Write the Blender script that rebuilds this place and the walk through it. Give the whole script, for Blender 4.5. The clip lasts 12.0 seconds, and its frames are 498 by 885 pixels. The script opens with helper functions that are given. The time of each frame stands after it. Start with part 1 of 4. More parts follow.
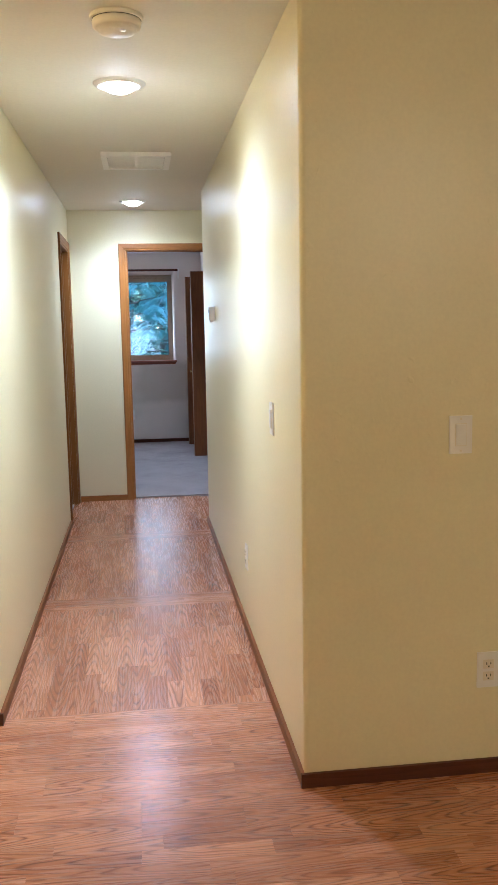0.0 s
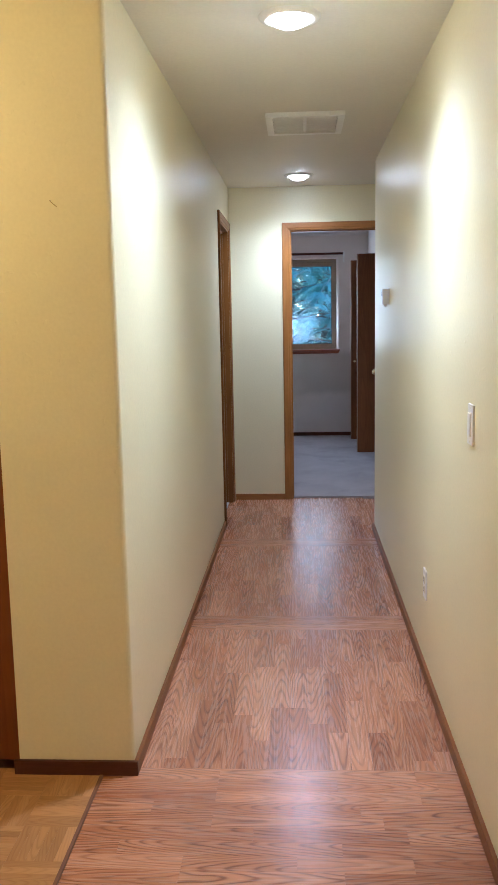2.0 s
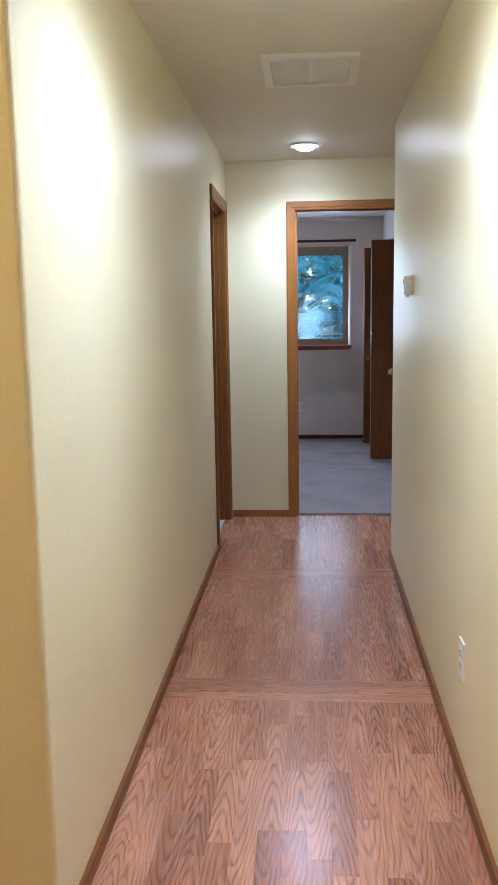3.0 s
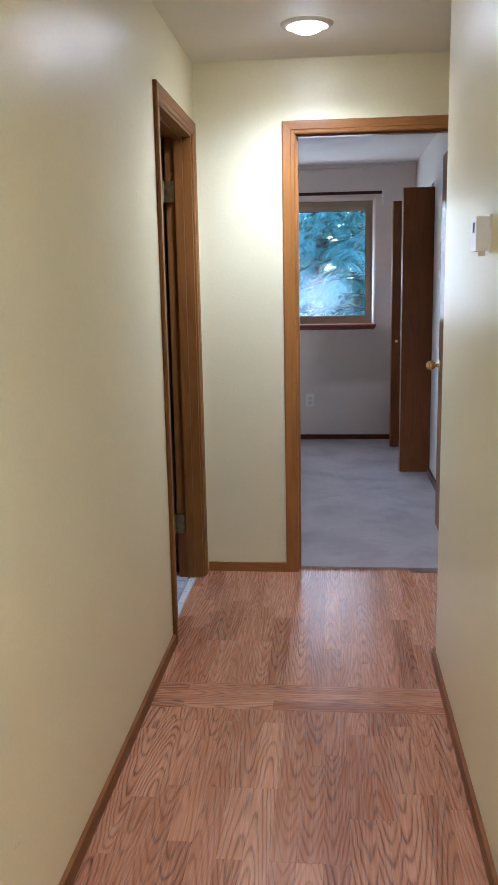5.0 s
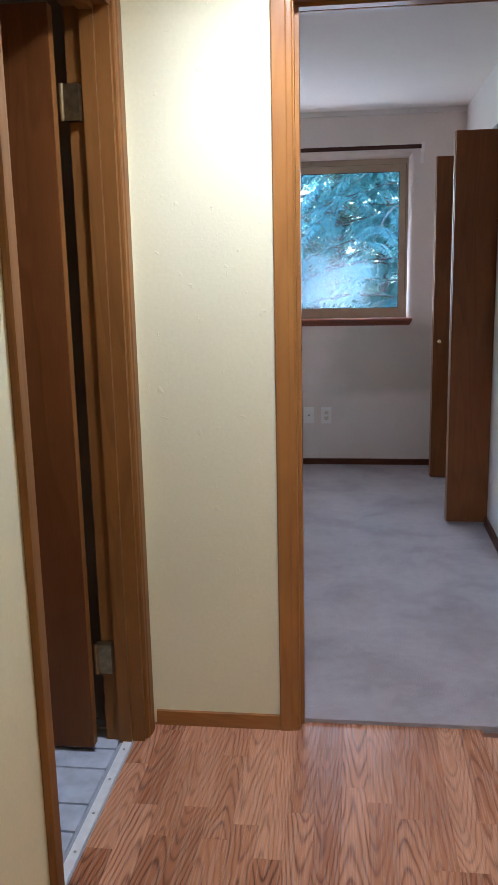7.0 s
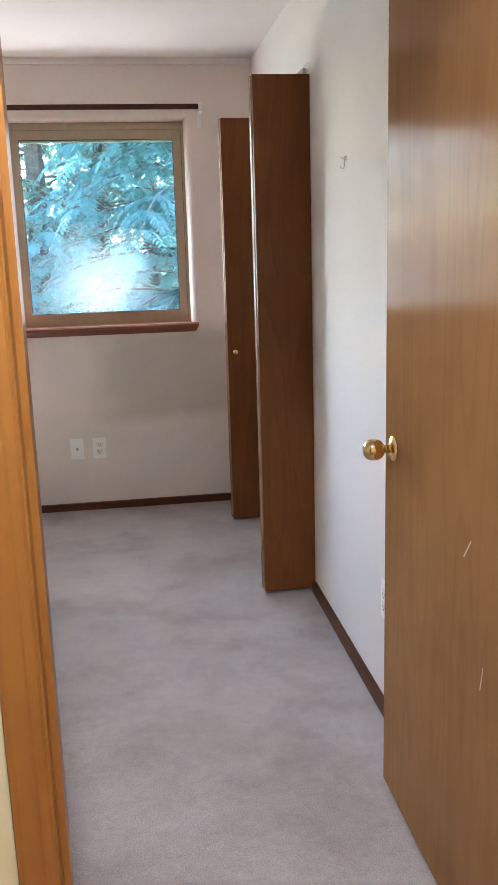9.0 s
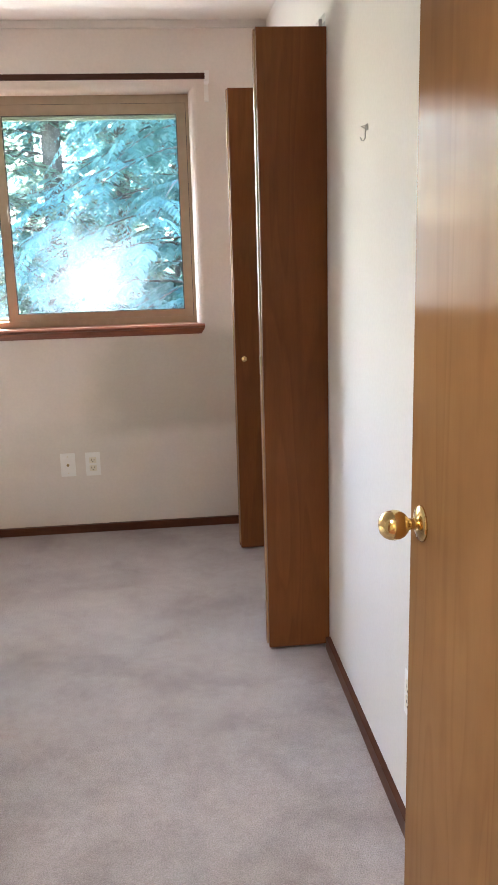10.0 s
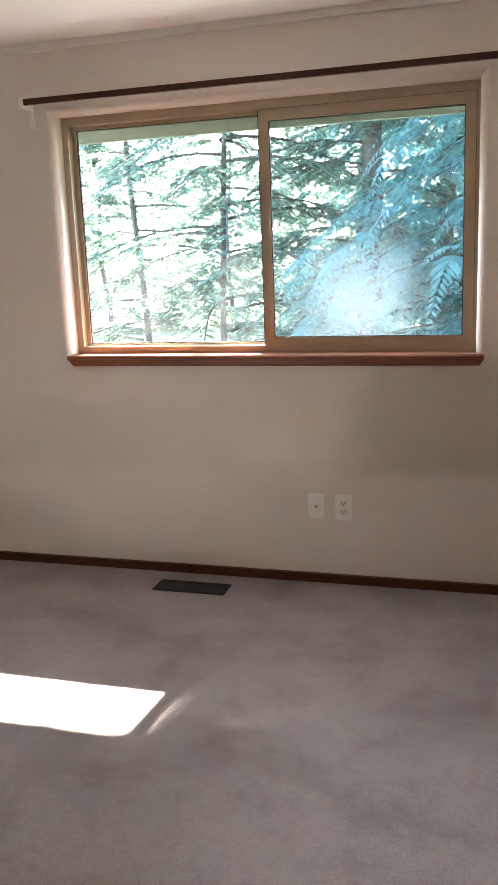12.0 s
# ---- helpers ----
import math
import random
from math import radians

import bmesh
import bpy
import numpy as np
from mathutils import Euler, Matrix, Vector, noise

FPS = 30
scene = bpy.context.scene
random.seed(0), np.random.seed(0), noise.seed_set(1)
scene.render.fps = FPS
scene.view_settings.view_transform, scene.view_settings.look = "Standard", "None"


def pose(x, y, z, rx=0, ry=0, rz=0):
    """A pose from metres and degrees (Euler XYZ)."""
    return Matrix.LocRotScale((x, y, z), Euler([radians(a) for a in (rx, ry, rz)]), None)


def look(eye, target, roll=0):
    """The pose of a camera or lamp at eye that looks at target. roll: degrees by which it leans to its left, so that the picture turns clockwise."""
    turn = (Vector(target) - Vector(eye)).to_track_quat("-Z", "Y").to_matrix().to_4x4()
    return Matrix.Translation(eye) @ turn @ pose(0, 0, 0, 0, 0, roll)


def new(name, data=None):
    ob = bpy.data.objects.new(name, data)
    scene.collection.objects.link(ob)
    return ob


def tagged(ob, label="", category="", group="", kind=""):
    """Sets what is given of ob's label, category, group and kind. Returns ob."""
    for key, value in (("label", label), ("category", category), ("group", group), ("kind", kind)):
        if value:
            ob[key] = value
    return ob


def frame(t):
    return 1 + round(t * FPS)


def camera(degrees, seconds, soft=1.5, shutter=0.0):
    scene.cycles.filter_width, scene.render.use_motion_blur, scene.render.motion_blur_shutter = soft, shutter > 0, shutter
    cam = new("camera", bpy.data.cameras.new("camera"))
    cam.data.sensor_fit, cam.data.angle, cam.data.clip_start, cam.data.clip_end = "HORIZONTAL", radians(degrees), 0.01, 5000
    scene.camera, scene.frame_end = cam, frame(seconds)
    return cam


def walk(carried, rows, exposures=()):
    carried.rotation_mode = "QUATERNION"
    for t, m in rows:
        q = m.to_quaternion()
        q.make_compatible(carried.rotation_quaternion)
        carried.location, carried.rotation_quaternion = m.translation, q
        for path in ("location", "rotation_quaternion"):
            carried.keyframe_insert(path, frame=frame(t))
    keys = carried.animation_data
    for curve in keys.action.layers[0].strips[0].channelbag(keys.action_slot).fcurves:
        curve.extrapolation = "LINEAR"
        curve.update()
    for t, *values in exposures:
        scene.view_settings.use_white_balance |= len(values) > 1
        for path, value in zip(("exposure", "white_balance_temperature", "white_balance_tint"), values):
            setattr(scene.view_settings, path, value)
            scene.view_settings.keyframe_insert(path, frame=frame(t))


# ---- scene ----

cam = camera(32.8, 12.0)
PATH = [
    (0, (0.05, 0.02, 1.417), (0.3, 1.985, 1.143), -1.0),
    (0.5, (0.032, 0.025, 1.419), (0.097, 2.005, 1.145), -0.8),
    (1, (0.031, 0.052, 1.419), (-0.054, 2.031, 1.143), -0.8),
    (1.5, (0.044, 0.23, 1.395), (-0.089, 2.205, 1.11), -1.0),
    (2, (0.027, 0.584, 1.398), (-0.092, 2.559, 1.105), -1.1),
    (2.5, (0.055, 0.988, 1.384), (-0.066, 2.962, 1.086), -0.9),
    (3, (0.063, 1.366, 1.394), (-0.082, 3.337, 1.085), -0.9),
    (3.2, (0.058, 1.533, 1.402), (-0.098, 3.502, 1.088), -1.0),
    (5, (0.138, 3.07, 1.392), (-0.06, 5.025, 1.017), -1.1),
    (5.5, (0.17, 3.491, 1.377), (-0.06, 5.441, 0.997), -1.0),
    (6, (0.131, 3.897, 1.389), (-0.103, 5.841, 0.981), -1.4),
    (6.5, (0.141, 4.304, 1.374), (-0.121, 6.244, 0.967), -1.2),
    (6.7, (0.138, 4.461, 1.367), (-0.133, 6.401, 0.962), -1.2),
    (8.3, (0.100, 5.484, 1.39), (0.105, 7.438, 0.961), -2.0),
    (8.5, (0.095, 5.607, 1.386), (0.126, 7.560, 0.957), -2.2),
    (9, (0.117, 5.884, 1.383), (0.388, 7.815, 0.939), -1.7),
    (9.5, (0.212, 6.159, 1.383), (0.452, 8.092, 0.928), -1.4),
    (10, (0.298, 6.420, 1.393), (0.490, 8.355, 0.926), -1.6),
    (10.5, (0.387, 6.643, 1.397), (0.504, 8.586, 0.939), -2.2),
    (11, (0.492, 6.827, 1.403), (0.274, 8.763, 0.950), -2.3),
    (11.5, (0.518, 6.942, 1.448), (0.183, 8.858, 0.983), -2.8),
    (12, (0.560, 6.997, 1.407), (-0.003, 8.869, 0.985), -2.2),
]
EXPOSURE = [(0, 4.76, 5000, 10), (0.7, 4.50, 5000, 10), (2.0, 4.44, 4980, 11), (6.7, 4.71, 5330, 14), (8.5, 4.97, 5680, 13), (9.2, 5.46, 6350, 13), (10.5, 5.63, 6600, 13), (11.0, 5.50, 6650, 13), (11.5, 4.93, 6700, 13), (12.0, 4.93, 6800, 13)]
walk(cam, [(t, look(eye, target, roll)) for t, eye, target, roll in PATH], EXPOSURE)

# ---- world, sun, large lights ----
SUN_TO = Vector((0.06, 1.0, 0.96)).normalized()
world = bpy.data.worlds.new("sky")
scene.world = world
world.use_nodes = True
wn = world.node_tree.nodes
sky = wn.new("ShaderNodeTexSky")
sky.sky_type = "NISHITA"
sky.sun_disc = False
sky.sun_elevation = math.asin(SUN_TO.z)
sky.sun_rotation = math.atan2(SUN_TO.x, SUN_TO.y)
wn["Background"].inputs[1].default_value = 0.15
world.node_tree.links.new(sky.outputs[0], wn["Background"].inputs[0])


def lamp(name, kind, m, power, color, **extra):
    data = bpy.data.lights.new(name, kind)
    data.energy, data.color = power, color
    for key, value in extra.items():
        if key == "radius":
            data.shadow_soft_size = value
        elif key == "size":
            data.shape, data.size, data.size_y = "RECTANGLE", value[0], value[1]
        elif key == "cone":
            data.spot_size, data.spot_blend = radians(value[0]), value[1]
        elif key == "angle":
            data.angle = radians(value)
    ob = new(name, data)
    ob.matrix_world = m
    return ob


lamp("sun", "SUN", look(SUN_TO * 60, (0, 0, 0)), 5.0, (1.0, 0.95, 0.86), angle=0.6)
lamp("sky_light_bedroom_window", "AREA", look((-0.40, 10.475, 1.52), (-0.40, 7.0, 1.25)), 0.52, (0.97, 0.97, 1.0), size=(1.72, 0.96))
# Unseen fill light for the living room, added to brighten its front wall.
lamp("living_fill_light", "POINT", pose(1.9, -1.2, 2.14), 3.3, (1.0, 0.79, 0.46), radius=0.09)
for ly, lx, watts in ((3.44, 0.010, 4.9), (6.53, 0.03, 3.6)):
    lamp("hall_lamp_light", "SPOT", look((lx, ly, 2.296), (lx, ly, 0)), watts, (0.90, 0.935, 1.0), radius=0.05, cone=(157, 1.0))
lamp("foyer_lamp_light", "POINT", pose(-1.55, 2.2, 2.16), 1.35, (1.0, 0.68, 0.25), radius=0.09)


# ---- materials ----
def material(name):
    m = bpy.data.materials.new(name)
    m.use_nodes = True
    return m, m.node_tree.nodes, m.node_tree.links, m.node_tree.nodes["Principled BSDF"]


def ramp(nodes, stops):
    r = nodes.new("ShaderNodeValToRGB")
    e = r.color_ramp.elements
    while len(e) < len(stops):
        e.new(0.5)
    for el, (p, c) in zip(e, stops):
        el.position, el.color = p, (*c, 1)
    return r


def coords(nodes, links, scale=(1, 1, 1), shift=False):
    tc = nodes.new("ShaderNodeTexCoord")
    mp = nodes.new("ShaderNodeMapping")
    mp.inputs["Scale"].default_value = scale
    links.new(tc.outputs["Object"], mp.inputs["Vector"])
    if shift:
        info = nodes.new("ShaderNodeObjectInfo")
        far = nodes.new("ShaderNodeMath")
        far.operation = "MULTIPLY"
        far.inputs[1].default_value = 57.0
        links.new(info.outputs["Random"], far.inputs[0])
        links.new(far.outputs[0], mp.inputs["Location"])
        return mp, info
    return mp, None


def noise_tex(nodes, links, vec, scale, detail=3.0, rough=0.5, distort=0.0):
    n = nodes.new("ShaderNodeTexNoise")
    n.inputs["Scale"].default_value = scale
    n.inputs["Detail"].default_value = detail
    n.inputs["Roughness"].default_value = rough
    n.inputs["Distortion"].default_value = distort
    links.new(vec, n.inputs["Vector"])
    return n


def bump(nodes, links, height, strength, distance, bsdf, base=None):
    b = nodes.new("ShaderNodeBump")
    b.inputs["Strength"].default_value = strength
    b.inputs["Distance"].default_value = distance
    links.new(height, b.inputs["Height"])
    if base:
        links.new(base.outputs[0], b.inputs["Normal"])
    links.new(b.outputs[0], bsdf.inputs["Normal"])
    return b


def mixed(nodes, links, a, b, fac, blend="MIX"):
    """A colour mix; a and b are sockets or colours, fac a socket or a number."""
    x = nodes.new("ShaderNodeMix")
    x.data_type, x.blend_type = "RGBA", blend
    for key, v in (("A", a), ("B", b)):
        s = [i for i in x.inputs if i.name == key and i.type == "RGBA"][0]
        if isinstance(v, tuple):
            s.default_value = (*v, 1)
        else:
            links.new(v, s)
    if isinstance(fac, float):
        x.inputs[0].default_value = fac
    else:
        links.new(fac, x.inputs[0])
    return [o for o in x.outputs if o.type == "RGBA"][0]


def paint(name, light, dark, rough=0.45, relief=0.5, orange_peel=True, spec=0.5):
    """Painted drywall with an orange-peel relief and faint scuffs."""
    m, n, l, b = material(name)
    v, _ = coords(n, l)
    big = noise_tex(n, l, v.outputs[0], 1.3, 4, 0.6)
    r = ramp(n, [(0.35, dark), (0.65, light)])
    l.new(big.outputs[0], r.inputs[0])
    grain = noise_tex(n, l, v.outputs[0], 90, 2)
    gr = ramp(n, [(0.3, (0.96, 0.96, 0.96)), (0.7, (1, 1, 1))])
    l.new(grain.outputs[0], gr.inputs[0])
    l.new(mixed(n, l, r.outputs[0], gr.outputs[0], 1.0, "MULTIPLY"), b.inputs["Base Color"])
    rr = n.new("ShaderNodeMapRange")
    rr.inputs[3].default_value, rr.inputs[4].default_value = rough - 0.06, rough + 0.08
    l.new(big.outputs[0], rr.inputs[0])
    l.new(rr.outputs[0], b.inputs["Roughness"])
    b.inputs["Specular IOR Level"].default_value = spec
    if orange_peel:
        peel = noise_tex(n, l, v.outputs[0], 110, 3, 0.55, 0.3)
        b1 = bump(n, l, peel.outputs[0], 0.11 * relief, 0.004, b)
        blob = noise_tex(n, l, v.outputs[0], 35, 2, 0.5, 0.6)
        br = ramp(n, [(0.67, (0, 0, 0)), (0.76, (1, 1, 1))])
        l.new(blob.outputs[0], br.inputs[0])
        bump(n, l, br.outputs[0], 0.35 * relief, 0.0025, b, b1)
    return m


def grey_patches(m, spots):
    """Adds soft darker grey patches with a shape of their own: (x from, x to, z from, z to, depth)."""
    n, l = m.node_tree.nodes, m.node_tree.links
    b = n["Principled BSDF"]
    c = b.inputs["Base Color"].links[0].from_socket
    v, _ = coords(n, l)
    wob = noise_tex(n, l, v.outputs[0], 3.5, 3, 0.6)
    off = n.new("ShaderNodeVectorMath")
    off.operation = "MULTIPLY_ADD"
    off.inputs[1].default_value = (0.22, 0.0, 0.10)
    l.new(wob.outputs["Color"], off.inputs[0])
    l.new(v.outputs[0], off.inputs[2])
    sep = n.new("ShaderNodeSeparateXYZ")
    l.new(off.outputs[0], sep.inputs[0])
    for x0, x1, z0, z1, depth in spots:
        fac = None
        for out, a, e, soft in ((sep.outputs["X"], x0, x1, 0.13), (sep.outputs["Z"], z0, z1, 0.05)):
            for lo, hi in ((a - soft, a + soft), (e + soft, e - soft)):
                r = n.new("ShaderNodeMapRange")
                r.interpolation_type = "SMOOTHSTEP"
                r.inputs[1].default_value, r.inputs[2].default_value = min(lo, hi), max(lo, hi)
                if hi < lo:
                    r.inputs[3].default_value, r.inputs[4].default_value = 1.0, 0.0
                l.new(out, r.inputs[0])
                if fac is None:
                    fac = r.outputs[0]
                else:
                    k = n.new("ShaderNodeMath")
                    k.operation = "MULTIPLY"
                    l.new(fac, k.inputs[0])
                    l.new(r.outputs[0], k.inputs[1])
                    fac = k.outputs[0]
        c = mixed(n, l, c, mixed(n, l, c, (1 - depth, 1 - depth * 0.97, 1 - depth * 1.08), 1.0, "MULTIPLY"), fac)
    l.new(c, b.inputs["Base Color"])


def wood(name, light, dark, axis="z", rough=0.35, figure=1.0, coat=0.0, spec=0.5, lines=1.0):
    """Stained wood; the grain runs along the object's own axis."""
    m, n, l, b = material(name)
    s = {"x": (1.0, 11, 11), "y": (11, 1.0, 11), "z": (11, 11, 1.0)}[axis]
    v, info = coords(n, l, s, True)
    field = noise_tex(n, l, v.outputs[0], 0.75, 2, 0.45, 0.5)
    k = n.new("ShaderNodeMath")
    k.operation = "MULTIPLY"
    k.inputs[1].default_value = 7.0
    l.new(field.outputs[0], k.inputs[0])
    fr = n.new("ShaderNodeMath")
    fr.operation = "FRACT"
    l.new(k.outputs[0], fr.inputs[0])
    mid = tuple(0.5 * a + 0.5 * c for a, c in zip(light, dark))
    soft = tuple(a + (c - a) * 0.35 * figure for a, c in zip(light, dark))
    r = ramp(n, [(0.0, light), (0.45, soft), (0.85, mid), (1.0, light)])
    l.new(fr.outputs[0], r.inputs[0])
    fine = noise_tex(n, l, v.outputs[0], 14, 3, 0.7)
    fr2 = ramp(n, [(0.3, (1 - 0.20 * lines, 1 - 0.24 * lines, 1 - 0.28 * lines)), (0.65, (1, 1, 1))])
    l.new(fine.outputs[0], fr2.inputs[0])
    c = mixed(n, l, r.outputs[0], fr2.outputs[0], 1.0, "MULTIPLY")
    v2, _ = coords(n, l)
    blotch = noise_tex(n, l, v2.outputs[0], 2.6, 4, 0.6)
    br = ramp(n, [(0.3, (0.84, 0.82, 0.80)), (0.7, (1.05, 1.05, 1.05))])
    l.new(blotch.outputs[0], br.inputs[0])
    c = mixed(n, l, c, br.outputs[0], 1.0, "MULTIPLY")
    l.new(c, b.inputs["Base Color"])
    b.inputs["Roughness"].default_value = rough
    b.inputs["Coat Weight"].default_value = coat
    b.inputs["Coat Roughness"].default_value = 0.12
    b.inputs["Specular IOR Level"].default_value = spec
    bump(n, l, fine.outputs[0], 0.12, 0.001, b)
    return m


def oak_strip(name, lights, darks, rough=0.27, ring=0.0105, figure=1.0):
    """Oak laminate strip: growth rings of a log cut lengthwise, each piece from another place in it and with a tone of its own."""
    m, n, l, b = material(name)
    v, info = coords(n, l, (1, 1, 1), True)

    def calc(op, a, b_=None, c_=None):
        q = n.new("ShaderNodeMath")
        q.operation = op
        for i, x in enumerate((a, b_, c_)):
            if isinstance(x, (int, float)):
                q.inputs[i].default_value = x
            elif x is not None:
                l.new(x, q.inputs[i])
        return q.outputs[0]

    def stretched(x, y):
        mp = n.new("ShaderNodeMapping")
        mp.inputs["Scale"].default_value = (x, y, 1.0)
        l.new(v.outputs[0], mp.inputs["Vector"])
        return mp.outputs[0]

    def chance(k):
        w = n.new("ShaderNodeTexWhiteNoise")
        w.noise_dimensions = "1D"
        l.new(calc("MULTIPLY", info.outputs["Random"], k), w.inputs["W"])
        c = n.new("ShaderNodeSeparateColor")
        l.new(w.outputs["Color"], c.inputs[0])
        return c.outputs
    r1, r2 = chance(91.7), chance(173.1)
    tc = n.new("ShaderNodeTexCoord")
    sep = n.new("ShaderNodeSeparateXYZ")
    l.new(tc.outputs["Object"], sep.inputs[0])
    # the log's axis: off to one side, below the face, and sloping along the strip
    wave = noise_tex(n, l, stretched(3.6, 9.0), 1.0, 2.0, 0.5, 0.4)
    ripple = noise_tex(n, l, stretched(9.0, 34.0), 1.0, 2.0, 0.5, 0.3)
    y = calc("SUBTRACT", sep.outputs["Y"], calc("MULTIPLY_ADD", r1[0], 0.052, -0.026))
    slope = calc("MULTIPLY", calc("MULTIPLY_ADD", r1[1], 0.10, 0.07), calc("MULTIPLY_ADD", calc("GREATER_THAN", r1[2], 0.5), 2.0, -1.0))
    depth = calc("ADD", calc("MULTIPLY", sep.outputs["X"], slope), calc("MULTIPLY_ADD", r2[0], 0.060, -0.020))
    depth = calc("ADD", depth, calc("MULTIPLY_ADD", wave.outputs[0], 0.032, -0.016))
    reach = calc("SQRT", calc("ADD", calc("ADD", calc("MULTIPLY", y, y), calc("MULTIPLY", depth, calc("ABSOLUTE", depth))), 0.0085))
    reach = calc("ADD", calc("ADD", calc("MULTIPLY", calc("SQRT", calc("MULTIPLY_ADD", y, y, 0.00012)), 0.66), calc("MULTIPLY", depth, 0.75)), calc("MULTIPLY", reach, 0.55))
    reach = calc("ADD", reach, calc("MULTIPLY", ripple.outputs[0], 0.0045))
    rings = calc("FRACT", calc("DIVIDE", reach, calc("MULTIPLY_ADD", r2[1], ring * 0.5, ring * 0.75)))
    band = ramp(n, [(0.0, (0.55, 0.55, 0.55)), (0.10, (0.16, 0.16, 0.16)), (0.42, (0.0, 0.0, 0.0)), (0.66, (0.30, 0.30, 0.30)), (0.84, (1, 1, 1)), (0.93, (0.95, 0.95, 0.95)), (1.0, (0.55, 0.55, 0.55))])
    l.new(rings, band.inputs[0])
    tone_a = ramp(n, [(0.0, lights[0]), (0.5, lights[1]), (1.0, lights[2])])
    tone_b = ramp(n, [(0.0, darks[0]), (0.5, darks[1]), (1.0, darks[2])])
    for tone in (tone_a, tone_b):
        l.new(r2[2], tone.inputs[0])
    # the dark grain swells and fades along the strip; some pieces are nearly plain
    swell = noise_tex(n, l, stretched(5.0, 26.0), 1.0, 3.0, 0.6)
    sw = n.new("ShaderNodeMapRange")
    sw.inputs[1].default_value, sw.inputs[2].default_value = 0.30, 0.66
    sw.inputs[3].default_value, sw.inputs[4].default_value = 0.45 * figure, 1.0 * figure
    l.new(swell.outputs[0], sw.inputs[0])
    amount = calc("MULTIPLY_ADD", calc("FRACT", calc("MULTIPLY", info.outputs["Random"], 37.3)), 0.50, 0.60)
    f = calc("MULTIPLY", calc("MULTIPLY", band.outputs[0], amount), sw.outputs[0])
    c = mixed(n, l, tone_a.outputs[0], tone_b.outputs[0], f)
    pores = noise_tex(n, l, stretched(5.0, 190.0), 1.0, 2, 0.6)
    pr = ramp(n, [(0.34, (0.70, 0.63, 0.58)), (0.56, (1, 1, 1))])
    l.new(pores.outputs[0], pr.inputs[0])
    c = mixed(n, l, c, pr.outputs[0], 0.16, "MULTIPLY")
    cloud = noise_tex(n, l, stretched(4.0, 9.0), 1.0, 3, 0.5)
    cr = ramp(n, [(0.32, (0.86, 0.84, 0.82)), (0.68, (1.06, 1.06, 1.06))])
    l.new(cloud.outputs[0], cr.inputs[0])
    c = mixed(n, l, c, cr.outputs[0], 1.0, "MULTIPLY")
    l.new(c, b.inputs["Base Color"])
    rm = n.new("ShaderNodeMapRange")
    rm.inputs[3].default_value, rm.inputs[4].default_value = rough + 0.08, rough - 0.04
    l.new(pores.outputs[0], rm.inputs[0])
    l.new(rm.outputs[0], b.inputs["Roughness"])
    bump(n, l, pores.outputs[0], 0.06, 0.0006, b)
    return m


def plain(name, color, rough=0.4, metal=0.0, spread=0.06, scale=40.0, relief=0.0):
    m, n, l, b = material(name)
    v, _ = coords(n, l)
    t = noise_tex(n, l, v.outputs[0], scale, 3)
    r = ramp(n, [(0.3, tuple(c * (1 - spread) for c in color)), (0.7, tuple(min(1, c * (1 + spread)) for c in color))])
    l.new(t.outputs[0], r.inputs[0])
    l.new(r.outputs[0], b.inputs["Base Color"])
    b.inputs["Roughness"].default_value = rough
    b.inputs["Metallic"].default_value = metal
    if relief:
        bump(n, l, t.outputs[0], relief, 0.002, b)
    return m


def glow(name, color, strength):
    m, n, l, b = material(name)
    b.inputs["Base Color"].default_value = (0.9, 0.9, 0.88, 1)
    b.inputs["Emission Color"].default_value = (*color, 1)
    b.inputs["Emission Strength"].default_value = strength
    return m


def carpet_material():
    m, n, l, b = material("plush_carpet")
    v, _ = coords(n, l)
    big = noise_tex(n, l, v.outputs[0], 2.6, 4, 0.6, 0.25)
    r = ramp(n, [(0.32, (0.285, 0.238, 0.232)), (0.50, (0.39, 0.336, 0.332)), (0.70, (0.45, 0.395, 0.390))])
    l.new(big.outputs[0], r.inputs[0])
    mid = noise_tex(n, l, v.outputs[0], 38, 4, 0.7)
    mr = ramp(n, [(0.32, (0.88, 0.87, 0.86)), (0.66, (1.04, 1.04, 1.04))])
    l.new(mid.outputs[0], mr.inputs[0])
    tuft = noise_tex(n, l, v.outputs[0], 260, 2, 0.6)
    tr = ramp(n, [(0.3, (0.72, 0.71, 0.70)), (0.65, (1.05, 1.05, 1.05))])
    l.new(tuft.outputs[0], tr.inputs[0])
    c = mixed(n, l, r.outputs[0], mr.outputs[0], 1.0, "MULTIPLY")
    c = mixed(n, l, c, tr.outputs[0], 1.0, "MULTIPLY")
    l.new(c, b.inputs["Base Color"])
    b.inputs["Roughness"].default_value = 0.95
    b.inputs["Sheen Weight"].default_value = 0.25
    b1 = bump(n, l, tuft.outputs[0], 0.7, 0.006, b)
    bump(n, l, mid.outputs[0], 0.4, 0.008, b, b1)
    return m


